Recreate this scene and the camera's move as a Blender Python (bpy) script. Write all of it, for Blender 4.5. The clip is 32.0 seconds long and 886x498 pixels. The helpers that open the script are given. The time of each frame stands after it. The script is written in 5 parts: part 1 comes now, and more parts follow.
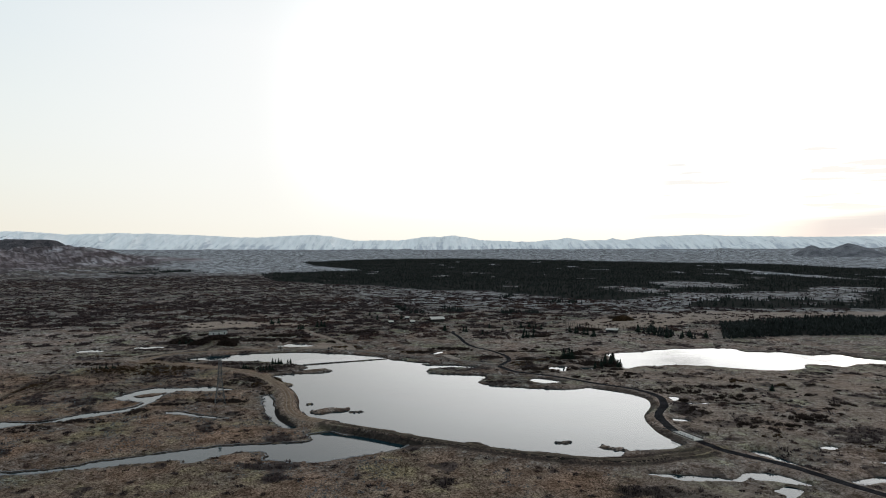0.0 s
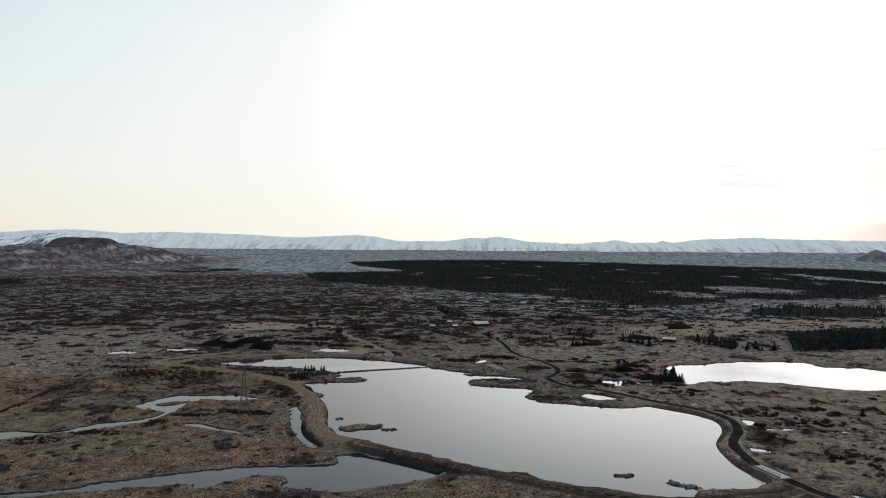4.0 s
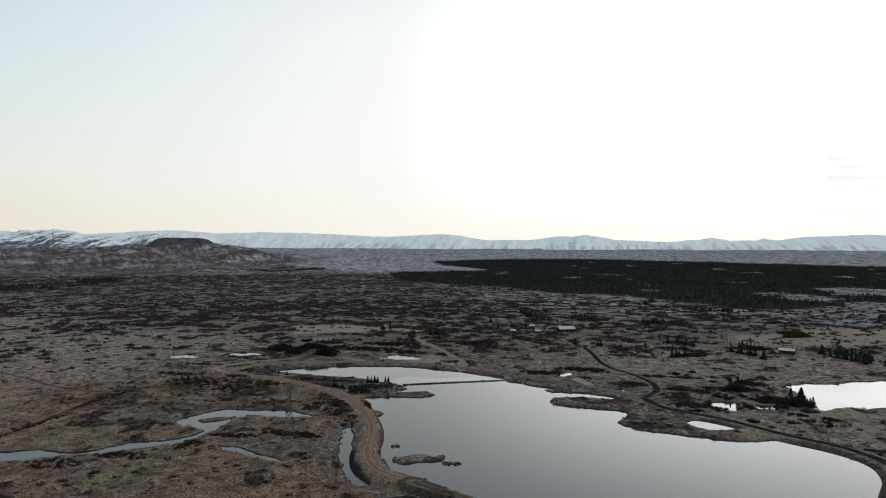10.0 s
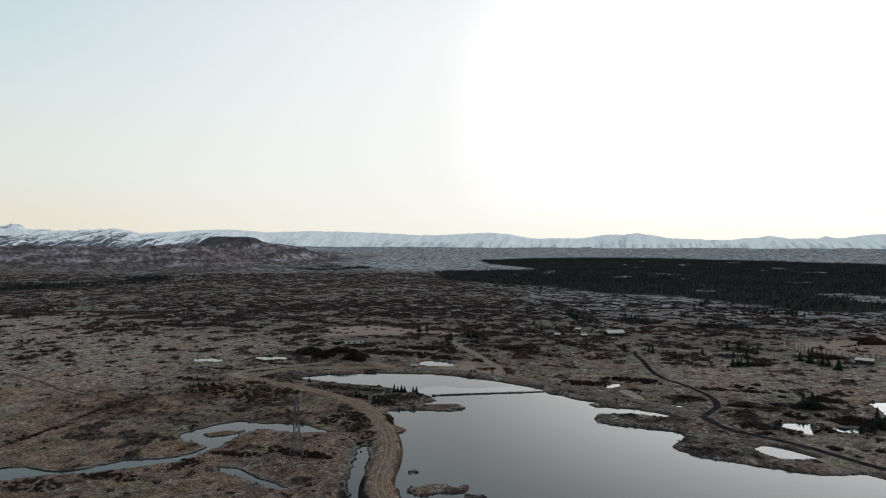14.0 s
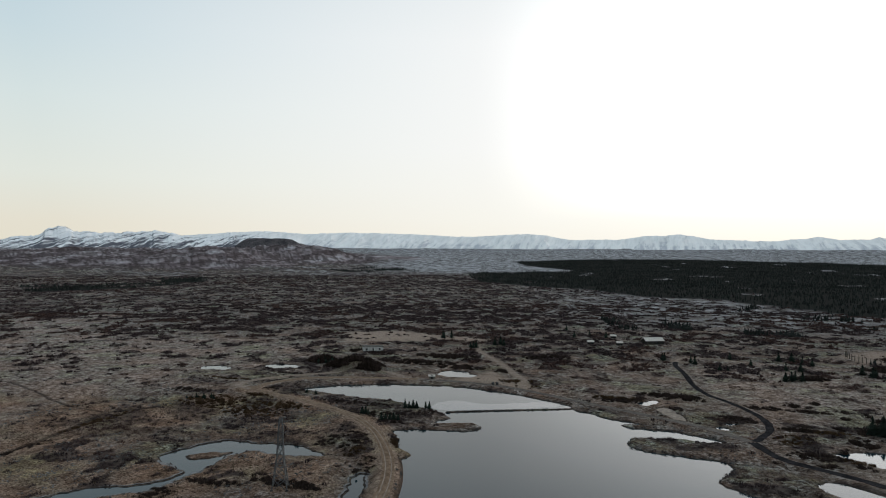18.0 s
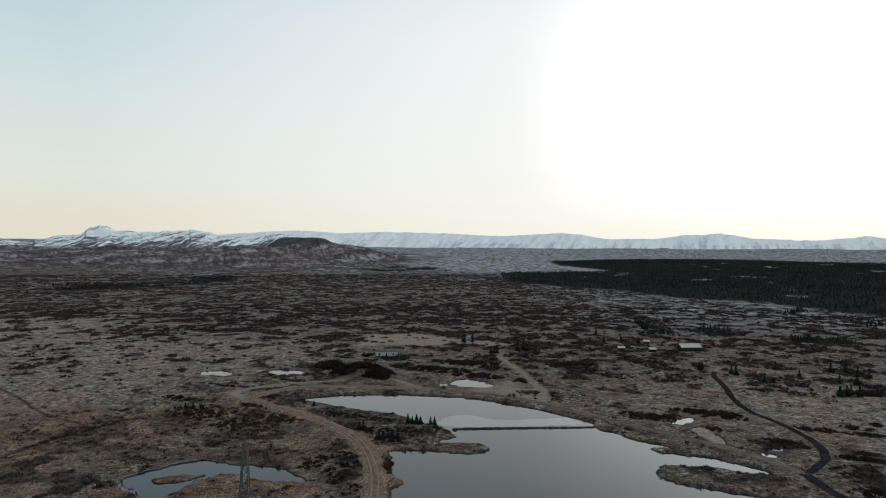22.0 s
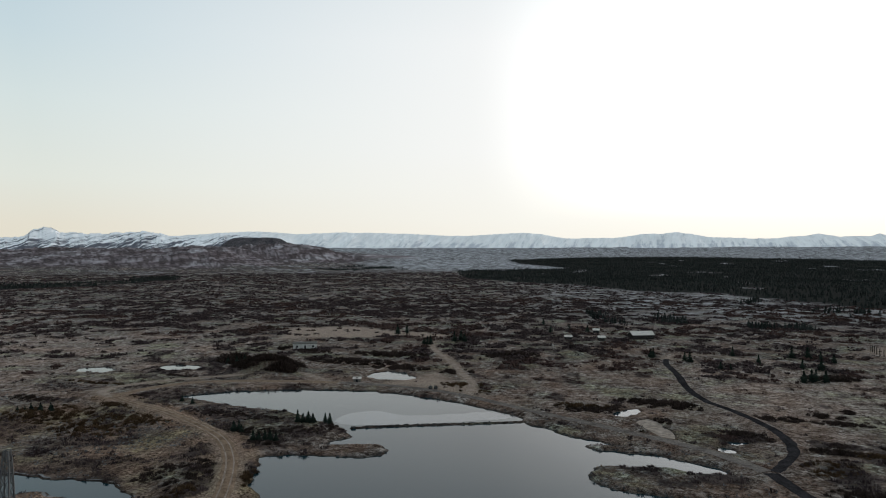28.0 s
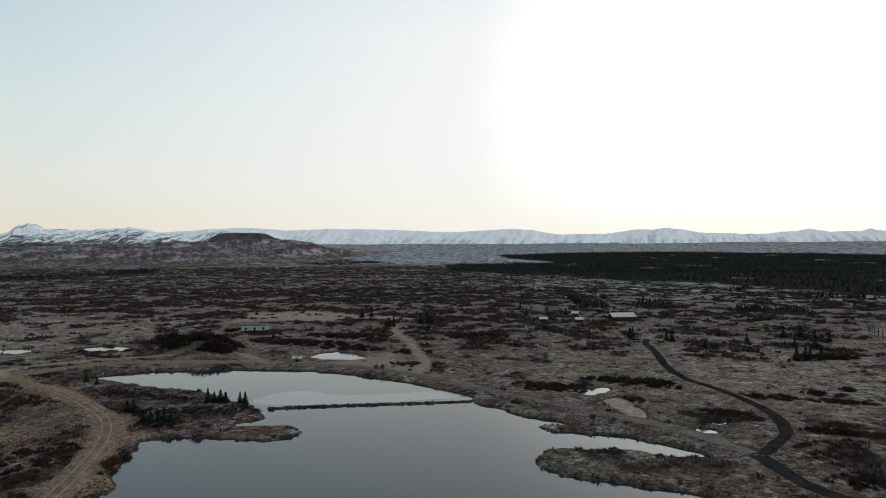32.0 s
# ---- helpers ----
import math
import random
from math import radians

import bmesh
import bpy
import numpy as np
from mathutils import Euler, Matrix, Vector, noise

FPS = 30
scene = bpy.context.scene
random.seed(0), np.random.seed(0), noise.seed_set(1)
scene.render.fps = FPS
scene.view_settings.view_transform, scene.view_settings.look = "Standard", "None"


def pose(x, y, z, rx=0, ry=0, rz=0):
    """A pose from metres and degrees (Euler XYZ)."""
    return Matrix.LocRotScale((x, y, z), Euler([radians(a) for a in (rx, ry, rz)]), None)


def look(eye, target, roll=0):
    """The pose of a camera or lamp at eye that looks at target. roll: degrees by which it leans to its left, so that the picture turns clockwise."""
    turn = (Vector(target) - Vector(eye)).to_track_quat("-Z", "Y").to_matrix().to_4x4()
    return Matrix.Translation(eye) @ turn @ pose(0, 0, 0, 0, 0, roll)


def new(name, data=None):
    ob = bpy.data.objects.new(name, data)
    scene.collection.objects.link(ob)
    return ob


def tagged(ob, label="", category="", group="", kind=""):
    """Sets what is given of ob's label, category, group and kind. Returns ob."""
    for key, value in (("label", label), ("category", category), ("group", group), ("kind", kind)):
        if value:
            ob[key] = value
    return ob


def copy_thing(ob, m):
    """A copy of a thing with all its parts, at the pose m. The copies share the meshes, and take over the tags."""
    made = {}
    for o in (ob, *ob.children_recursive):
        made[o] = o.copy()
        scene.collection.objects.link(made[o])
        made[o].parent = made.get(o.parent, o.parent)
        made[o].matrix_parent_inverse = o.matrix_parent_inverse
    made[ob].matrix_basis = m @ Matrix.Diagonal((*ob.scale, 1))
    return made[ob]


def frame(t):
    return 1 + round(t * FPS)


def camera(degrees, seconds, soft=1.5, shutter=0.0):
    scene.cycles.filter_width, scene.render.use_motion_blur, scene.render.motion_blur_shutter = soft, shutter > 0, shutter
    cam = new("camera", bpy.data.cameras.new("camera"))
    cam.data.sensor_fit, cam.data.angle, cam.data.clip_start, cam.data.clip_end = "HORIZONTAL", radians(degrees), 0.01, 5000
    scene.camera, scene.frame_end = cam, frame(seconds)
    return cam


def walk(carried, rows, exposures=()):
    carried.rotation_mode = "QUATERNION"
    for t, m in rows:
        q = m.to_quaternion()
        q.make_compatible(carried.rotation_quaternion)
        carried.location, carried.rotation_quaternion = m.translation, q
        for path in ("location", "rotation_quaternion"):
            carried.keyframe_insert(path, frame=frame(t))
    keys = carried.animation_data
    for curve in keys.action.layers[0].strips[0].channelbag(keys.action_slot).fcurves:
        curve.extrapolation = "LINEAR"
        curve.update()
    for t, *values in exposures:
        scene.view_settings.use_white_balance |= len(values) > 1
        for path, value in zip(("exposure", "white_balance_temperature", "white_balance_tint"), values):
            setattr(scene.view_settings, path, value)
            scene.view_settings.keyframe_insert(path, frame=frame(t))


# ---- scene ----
cam = camera(66.9, 32.0, 1.0)
METRES, EYE, TILT, LEAN, TURN = 236.6, 62.0, 0.0, 0.0, 0.0
ROWS = [
    (0.0, 0.0, 0.0, 0.0, 0.0, 0.42, 0.09),
    (0.5, 0.0014, 0.013, 0.0017, 0.37, 0.4, 0.05),
    (1.0, 0.0012, 0.0279, 0.0009, 0.76, 0.45, -0.06),
    (1.5, 0.0012, 0.0423, 0.001, 1.21, 0.49, -0.17),
    (2.0, 0.0017, 0.0563, 0.001, 1.69, 0.53, -0.22),
    (2.5, 0.0019, 0.0704, 0.0012, 2.2, 0.54, -0.27),
    (3.0, 0.002, 0.0847, 0.0011, 2.73, 0.54, -0.33),
    (3.5, 0.002, 0.0986, 0.0011, 3.28, 0.51, -0.41),
    (5.5, 0.0034, 0.1562, 0.0005, 5.73, 0.52, -0.46),
    (6.0, 0.0038, 0.1703, 0.0011, 6.38, 0.51, -0.46),
    (6.5, 0.0035, 0.1849, 0.0005, 7.02, 0.52, -0.49),
    (7.0, 0.0033, 0.1993, 0.0005, 7.67, 0.47, -0.51),
    (7.5, 0.0031, 0.2138, 0.0006, 8.3, 0.43, -0.53),
    (8.0, 0.0035, 0.2285, 0.0005, 8.9, 0.37, -0.49),
    (8.5, 0.0036, 0.2437, 0.0003, 9.47, 0.33, -0.46),
    (9.0, 0.0043, 0.2587, 0.0005, 10.04, 0.33, -0.38),
    (9.5, 0.0051, 0.2737, 0.0005, 10.61, 0.35, -0.35),
    (10.0, 0.0059, 0.2886, 0.0005, 11.18, 0.37, -0.34),
    (10.5, 0.0064, 0.3038, 0.0006, 11.72, 0.37, -0.34),
    (11.0, 0.0069, 0.3189, 0.0005, 12.27, 0.35, -0.36),
    (11.5, 0.0075, 0.3342, 0.0006, 12.81, 0.32, -0.36),
    (12.0, 0.008, 0.3493, 0.0004, 13.32, 0.31, -0.37),
    (12.5, 0.0085, 0.3645, 0.0003, 13.83, 0.29, -0.38),
    (13.0, 0.0089, 0.3799, 0.0002, 14.34, 0.26, -0.36),
    (13.5, 0.0094, 0.3953, 0.0004, 14.82, 0.24, -0.35),
    (14.0, 0.0101, 0.4105, 0.0003, 15.29, 0.23, -0.33),
    (14.5, 0.0105, 0.4259, 0.0003, 15.73, 0.25, -0.34),
    (16.5, 0.0125, 0.4874, 0.0008, 17.36, 0.35, -0.31),
    (17.0, 0.0134, 0.5026, 0.0006, 17.74, 0.37, -0.3),
    (17.5, 0.0141, 0.5179, 0.0005, 18.12, 0.38, -0.32),
    (18.0, 0.0146, 0.533, 0.0003, 18.51, 0.35, -0.34),
    (18.5, 0.015, 0.5482, 0.0002, 18.9, 0.31, -0.36),
    (19.0, 0.0154, 0.5634, -0.0, 19.3, 0.28, -0.39),
    (19.5, 0.0155, 0.5787, -0.0001, 19.69, 0.25, -0.41),
    (20.0, 0.0159, 0.5934, 0.0, 20.06, 0.24, -0.42),
    (20.5, 0.0163, 0.6089, -0.0001, 20.43, 0.22, -0.42),
    (21.0, 0.0168, 0.6245, -0.0001, 20.8, 0.22, -0.41),
    (21.5, 0.0175, 0.64, -0.0003, 21.16, 0.24, -0.41),
    (22.0, 0.0184, 0.6554, -0.0003, 21.51, 0.27, -0.4),
    (22.5, 0.0193, 0.6708, -0.0006, 21.67, 0.28, -0.38),
    (23.0, 0.0203, 0.686, -0.0008, 21.69, 0.28, -0.42),
    (23.5, 0.0208, 0.7012, -0.0007, 21.76, 0.23, -0.46),
    (24.0, 0.0211, 0.716, -0.0016, 21.86, 0.19, -0.5),
    (24.5, 0.0211, 0.7304, -0.0073, 21.93, 0.11, -0.51),
    (25.0, 0.0212, 0.7462, -0.0136, 21.78, 0.01, -0.48),
    (25.5, 0.0218, 0.7625, -0.0195, 21.07, -0.04, -0.34),
    (27.5, 0.0302, 0.8292, -0.0452, 18.69, 0.44, 0.01),
    (28.0, 0.0328, 0.8457, -0.0515, 18.37, 0.47, 0.01),
    (28.5, 0.0353, 0.8623, -0.0578, 18.15, 0.48, 0.03),
    (29.0, 0.0379, 0.879, -0.0641, 17.98, 0.48, 0.04),
    (29.5, 0.0405, 0.8954, -0.0701, 17.86, 0.45, 0.04),
    (30.0, 0.043, 0.9118, -0.0762, 17.79, 0.42, 0.03),
    (30.5, 0.0455, 0.9281, -0.0824, 17.75, 0.4, 0.02),
    (31.0, 0.0479, 0.9447, -0.0886, 17.74, 0.37, 0.01),
    (31.5, 0.0505, 0.9616, -0.0948, 17.74, 0.33, 0.07),
    (32.0, 0.0533, 0.9789, -0.1011, 17.75, 0.3, 0.14),
]
EXPOSURES = [(0.0, 0.03, 6560, 10), (12.0, 0.0, 6560, 10), (24.0, -0.04, 6560, 10), (32.0, -0.04, 6560, 10)]
walk(cam, [(t, pose(0, 0, EYE, TILT, LEAN, TURN) @ pose(METRES * x, METRES * y, METRES * z, 90 + pitch, roll, yaw)) for t, x, y, z, yaw, pitch, roll in ROWS], EXPOSURES)

# light: pale winter twilight sky, glow low ahead to the right
world = bpy.data.worlds.new("world")
scene.world = world
world.use_nodes = True
SUN_AZ, SUN_EL = -30.0, 2.5


def build_world():
    nt = world.node_tree
    nt.nodes.clear()
    n = nt.nodes.new
    out, bg, bg2, add = n("ShaderNodeOutputWorld"), n("ShaderNodeBackground"), n("ShaderNodeBackground"), n("ShaderNodeAddShader")
    sky = n("ShaderNodeTexSky")
    sky.sky_type, sky.sun_disc = "NISHITA", False
    sky.sun_elevation, sky.sun_rotation = radians(SUN_EL), radians(-SUN_AZ)
    bg2.inputs[1].default_value = 0.004
    nt.links.new(sky.outputs[0], bg2.inputs[0])
    tc, sep = n("ShaderNodeTexCoord"), n("ShaderNodeSeparateXYZ")
    nt.links.new(tc.outputs["Generated"], sep.inputs[0])

    def ramp(src, stops):
        r = n("ShaderNodeValToRGB")
        while len(r.color_ramp.elements) < len(stops):
            r.color_ramp.elements.new(0.5)
        for e, (p, c) in zip(r.color_ramp.elements, stops):
            e.position, e.color = p, (*c, 1)
        nt.links.new(src, r.inputs[0])
        return r.outputs[0]

    cool = ramp(sep.outputs[2], SKY_COOL)
    warm = ramp(sep.outputs[2], SKY_WARM)
    dot = n("ShaderNodeVectorMath")
    dot.operation = "DOT_PRODUCT"
    a, e = radians(SUN_AZ), radians(10)
    dot.inputs[1].default_value = (-math.sin(a) * math.cos(e), math.cos(a) * math.cos(e), math.sin(e))
    nt.links.new(tc.outputs["Generated"], dot.inputs[0])
    mr = n("ShaderNodeMapRange")
    mr.inputs[1].default_value, mr.inputs[2].default_value = 0.20, 0.76
    nt.links.new(dot.outputs["Value"], mr.inputs[0])
    mix = n("ShaderNodeMix")
    mix.data_type = "RGBA"
    nt.links.new(mr.outputs[0], mix.inputs[0])
    nt.links.new(cool, mix.inputs[6])
    nt.links.new(warm, mix.inputs[7])
    # a few thin streaks of cloud low over the glow
    mp, nz = n("ShaderNodeMapping"), n("ShaderNodeTexNoise")
    mp.inputs["Scale"].default_value = (3.5, 3.5, 55)
    nt.links.new(tc.outputs["Generated"], mp.inputs[0])
    nt.links.new(mp.outputs[0], nz.inputs["Vector"])
    nz.inputs["Scale"].default_value, nz.inputs["Detail"].default_value = 1.6, 5
    streak = ramp(nz.outputs[0], [(0.53, (0, 0, 0)), (0.59, (1, 1, 1))])
    band = ramp(sep.outputs[2], [(0.03, (0, 0, 0)), (0.06, (1, 1, 1)), (0.14, (1, 1, 1)), (0.18, (0, 0, 0))])
    side = ramp(sep.outputs[0], [(0.22, (0, 0, 0)), (0.32, (1, 1, 1))])
    m1, m2 = n("ShaderNodeMath"), n("ShaderNodeMath")
    m1.operation = m2.operation = "MULTIPLY"
    nt.links.new(streak, m1.inputs[0])
    nt.links.new(band, m1.inputs[1])
    nt.links.new(m1.outputs[0], m2.inputs[0])
    nt.links.new(side, m2.inputs[1])
    cl = n("ShaderNodeMix")
    cl.data_type = "RGBA"
    cl.inputs[7].default_value = (0.885, 0.895, 0.885, 1)
    # the glow itself is brighter than the camera can hold
    glow, lift, lit = n("ShaderNodeMapRange"), n("ShaderNodeMath"), n("ShaderNodeVectorMath")
    glow.interpolation_type = "SMOOTHSTEP"
    glow.inputs[1].default_value, glow.inputs[2].default_value = 0.70, 1.05
    nt.links.new(dot.outputs["Value"], glow.inputs[0])
    lift.operation, lit.operation = "MULTIPLY_ADD", "SCALE"
    lift.inputs[2].default_value = 1.0
    nt.links.new(ramp(sep.outputs[2], [(0.0, (0.05, 0.05, 0.05)), (0.05, (0.2, 0.2, 0.2)), (0.13, (1.8, 1.8, 1.8)), (0.24, (1.8, 1.8, 1.8)), (0.36, (1.0, 1.0, 1.0)), (0.6, (0.2, 0.2, 0.2))]), lift.inputs[1])
    nt.links.new(glow.outputs[0], lift.inputs[0])
    nt.links.new(mix.outputs[2], lit.inputs[0])
    nt.links.new(lift.outputs[0], lit.inputs["Scale"])
    nt.links.new(lit.outputs[0], cl.inputs[6])
    # a grey bank low over the far right of the range, rising to the right
    tilt = n("ShaderNodeMath")
    tilt.operation = "MULTIPLY_ADD"
    tilt.inputs[1].default_value, tilt.inputs[2].default_value = -0.20, 0.10
    nt.links.new(sep.outputs[0], tilt.inputs[0])
    low = n("ShaderNodeMath")
    nt.links.new(tilt.outputs[0], low.inputs[0])
    nt.links.new(sep.outputs[2], low.inputs[1])
    fray = n("ShaderNodeMath")
    fray.operation = "MULTIPLY_ADD"
    fray.inputs[1].default_value = 0.035
    nt.links.new(nz.outputs[0], fray.inputs[0])
    nt.links.new(low.outputs[0], fray.inputs[2])
    bank_z = ramp(fray.outputs[0], [(0.028, (0, 0, 0)), (0.040, (1, 1, 1)), (0.056, (0.9, 0.9, 0.9)), (0.070, (0, 0, 0))])
    bank_x = ramp(sep.outputs[0], [(0.41, (0, 0, 0)), (0.50, (1, 1, 1))])
    m3 = n("ShaderNodeMath")
    m3.operation = "MULTIPLY"
    nt.links.new(bank_z, m3.inputs[0])
    nt.links.new(bank_x, m3.inputs[1])
    pall = n("ShaderNodeMix")
    pall.data_type = "RGBA"
    pall.inputs[7].default_value = (0.68, 0.71, 0.73, 1)
    nt.links.new(m2.outputs[0], cl.inputs[0])
    nt.links.new(m3.outputs[0], pall.inputs[0])
    nt.links.new(cl.outputs[2], pall.inputs[6])
    nt.links.new(pall.outputs[2], bg.inputs[0])
    nt.links.new(bg.outputs[0], add.inputs[0])
    nt.links.new(bg2.outputs[0], add.inputs[1])
    nt.links.new(add.outputs[0], out.inputs[0])


SKY_COOL = [(0.0, (0.78, 0.735, 0.61)), (0.04, (0.78, 0.75, 0.645)), (0.10, (0.755, 0.795, 0.74)), (0.20, (0.67, 0.765, 0.77)), (0.28, (0.575, 0.70, 0.755)), (0.38, (0.49, 0.625, 0.71)), (0.60, (0.40, 0.51, 0.60)), (1.0, (0.35, 0.44, 0.52))]
SKY_WARM = [(0.0, (0.93, 0.905, 0.81)), (0.05, (0.95, 0.945, 0.89)), (0.15, (0.958, 0.966, 0.958)), (0.30, (0.948, 0.962, 0.966)), (0.45, (0.80, 0.86, 0.89)), (0.65, (0.52, 0.60, 0.66)), (1.0, (0.36, 0.45, 0.53))]
build_world()

sun = new("sun", bpy.data.lights.new("sun", "SUN"))
sun.data.energy, sun.data.angle, sun.data.color = 0.6, radians(9), (1.0, 0.9, 0.78)
sun.matrix_world = look((-1000 * math.sin(radians(SUN_AZ)), 1000 * math.cos(radians(SUN_AZ)), 1000 * math.tan(radians(SUN_EL))), (0, 0, 0))


# ---------------------------------------------------------------- materials
def material(name, rough=0.9):
    m = bpy.data.materials.new(name)
    m.use_nodes = True
    b = m.node_tree.nodes["Principled BSDF"]
    b.inputs["Roughness"].default_value = rough
    b.inputs["Specular IOR Level"].default_value = 0.5 if rough < 0.6 else 0.0
    return m, m.node_tree, b


def noise_tex(nt, scale, detail=6, vec=None, rough=0.6):
    t = nt.nodes.new("ShaderNodeTexNoise")
    t.inputs["Scale"].default_value, t.inputs["Detail"].default_value, t.inputs["Roughness"].default_value = scale, detail, rough
    if vec is None:
        g = nt.nodes.new("ShaderNodeNewGeometry")
        vec = g.outputs["Position"]
    nt.links.new(vec, t.inputs["Vector"])
    return t.outputs[0]


def ramp_of(nt, src, stops):
    r = nt.nodes.new("ShaderNodeValToRGB")
    while len(r.color_ramp.elements) < len(stops):
        r.color_ramp.elements.new(0.5)
    for e, (p, c) in zip(r.color_ramp.elements, stops):
        e.position = p
        e.color = (*c, 1) if isinstance(c, tuple) else (c, c, c, 1)
    nt.links.new(src, r.inputs[0])
    return r.outputs[0]


def mixed(nt, fac, a, b, kind="MIX"):
    m = nt.nodes.new("ShaderNodeMix")
    m.data_type, m.blend_type = "RGBA", kind
    for sock, v in ((0, fac), (6, a), (7, b)):
        if isinstance(v, tuple):
            m.inputs[sock].default_value = (*v, 1)
        elif isinstance(v, (int, float)):
            m.inputs[sock].default_value = v
        else:
            nt.links.new(v, m.inputs[sock])
    return m.outputs[2]


def bumped(nt, b, height, strength, distance):
    u = nt.nodes.new("ShaderNodeBump")
    u.inputs["Strength"].default_value, u.inputs["Distance"].default_value = strength, distance
    nt.links.new(height, u.inputs["Height"])
    nt.links.new(u.outputs[0], b.inputs["Normal"])


def speckled(name, dark, light, scale, rough=0.9, bump=0.5, dist=0.05, fine=8.0, island=0.0):
    """Two scales of mottling between two colours, with relief."""
    m, nt, b = material(name, rough)
    big = ramp_of(nt, noise_tex(nt, scale), [(0.35, dark), (0.65, light)])
    grain = ramp_of(nt, noise_tex(nt, scale * fine, 4), [(0.3, 0.6), (0.7, 1.25)])
    col = mixed(nt, 1.0, big, grain, "MULTIPLY")
    if island:
        g = nt.nodes.new("ShaderNodeNewGeometry")
        col = mixed(nt, 1.0, col, ramp_of(nt, g.outputs["Random Per Island"], [(0.0, 1 - island), (1.0, 1 + island)]), "MULTIPLY")
    nt.links.new(col, b.inputs["Base Color"])
    bumped(nt, b, noise_tex(nt, scale * fine, 5), bump, dist)
    return m


def attribute(nt, name):
    a = nt.nodes.new("ShaderNodeAttribute")
    a.attribute_name = name
    return a.outputs["Fac"]


def ground_material():
    m, nt, b = material("heath_ground", 0.95)
    fine = noise_tex(nt, 1.5, 7, rough=0.80)
    mid = noise_tex(nt, 0.11, 7, rough=0.65)
    big = noise_tex(nt, 0.02, 6)
    # frosted moss and heather, brown heath, dry sedge
    rime = noise_tex(nt, 0.62, 10, rough=0.85)
    heath = ramp_of(nt, rime, [(0.43, (0.038, 0.028, 0.024)), (0.48, (0.105, 0.085, 0.073)), (0.525, (0.30, 0.272, 0.248)), (0.60, (0.58, 0.55, 0.525))])
    brown = ramp_of(nt, fine, [(0.41, (0.036, 0.024, 0.019)), (0.49, (0.14, 0.098, 0.078)), (0.58, (0.36, 0.270, 0.22))])
    straw = ramp_of(nt, fine, [(0.41, (0.062, 0.041, 0.030)), (0.48, (0.225, 0.155, 0.115)), (0.58, (0.48, 0.36, 0.28))])
    pasture = ramp_of(nt, rime, [(0.43, (0.10, 0.076, 0.063)), (0.49, (0.28, 0.226, 0.195)), (0.57, (0.58, 0.50, 0.45))])
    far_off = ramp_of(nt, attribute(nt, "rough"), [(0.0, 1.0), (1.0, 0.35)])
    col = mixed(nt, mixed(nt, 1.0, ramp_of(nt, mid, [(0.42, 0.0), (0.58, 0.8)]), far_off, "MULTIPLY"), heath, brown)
    col = mixed(nt, ramp_of(nt, big, [(0.50, 0.0), (0.62, 0.4)]), col, brown)
    col = mixed(nt, attribute(nt, "meadow"), col, pasture)
    col = mixed(nt, attribute(nt, "straw"), col, straw)
    blotch = ramp_of(nt, noise_tex(nt, 0.14, 10, rough=0.80), [(0.40, 0.55), (0.50, 1.0), (0.60, 1.45)])
    col = mixed(nt, 1.0, col, blotch, "MULTIPLY")
    drift = ramp_of(nt, noise_tex(nt, 0.035, 6, rough=0.7), [(0.38, (1.09, 0.97, 0.88)), (0.47, (1.04, 0.98, 0.94)), (0.54, (0.98, 1.0, 0.98)), (0.62, (0.95, 1.05, 0.86))])
    col = mixed(nt, 1.0, col, drift, "MULTIPLY")
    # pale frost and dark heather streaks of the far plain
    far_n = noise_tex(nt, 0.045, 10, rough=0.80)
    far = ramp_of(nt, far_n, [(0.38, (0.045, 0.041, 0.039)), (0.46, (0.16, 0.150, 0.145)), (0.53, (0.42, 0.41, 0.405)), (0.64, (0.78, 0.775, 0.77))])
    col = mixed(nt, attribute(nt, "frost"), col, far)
    # bare brown hills with thin snow lying in their hollows
    g = nt.nodes.new("ShaderNodeNewGeometry")
    mp = nt.nodes.new("ShaderNodeMapping")
    mp.inputs["Scale"].default_value = (1.0, 0.45, 3.0)
    nt.links.new(g.outputs["Position"], mp.inputs[0])
    dusting = noise_tex(nt, 0.012, 10, mp.outputs[0], 0.68)
    slope = ramp_of(nt, dusting, [(0.42, (0.13, 0.102, 0.102)), (0.50, (0.27, 0.222, 0.220)), (0.60, (0.40, 0.355, 0.35)), (0.75, (0.72, 0.70, 0.70))])
    col = mixed(nt, attribute(nt, "hill"), col, slope)
    under = ramp_of(nt, mid, [(0.40, (0.036, 0.028, 0.027)), (0.62, (0.125, 0.100, 0.093))])
    col = mixed(nt, attribute(nt, "scrub"), col, under)
    sand = ramp_of(nt, fine, [(0.40, (0.25, 0.180, 0.135)), (0.58, (0.56, 0.445, 0.36))])
    col = mixed(nt, attribute(nt, "sand"), col, sand)
    # floor under the woods, much darker than the open heath
    wood_floor = ramp_of(nt, fine, [(0.3, (0.024, 0.024, 0.021)), (0.7, (0.055, 0.052, 0.045))])
    col = mixed(nt, attribute(nt, "wood"), col, wood_floor)
    # mud colour, which also paints the shade of cut banks and dam face
    mud_shade = ramp_of(nt, fine, [(0.3, (0.010, 0.009, 0.009)), (0.7, (0.045, 0.040, 0.038))])
    col = mixed(nt, attribute(nt, "wet_shade"), col, mud_shade)
    # overall tint, a little paler and bluer far off than near
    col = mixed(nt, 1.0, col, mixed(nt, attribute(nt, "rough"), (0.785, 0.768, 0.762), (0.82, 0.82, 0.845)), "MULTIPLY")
    nt.links.new(col, b.inputs["Base Color"])
    bumped(nt, b, fine, 1.0, 0.7)
    return m


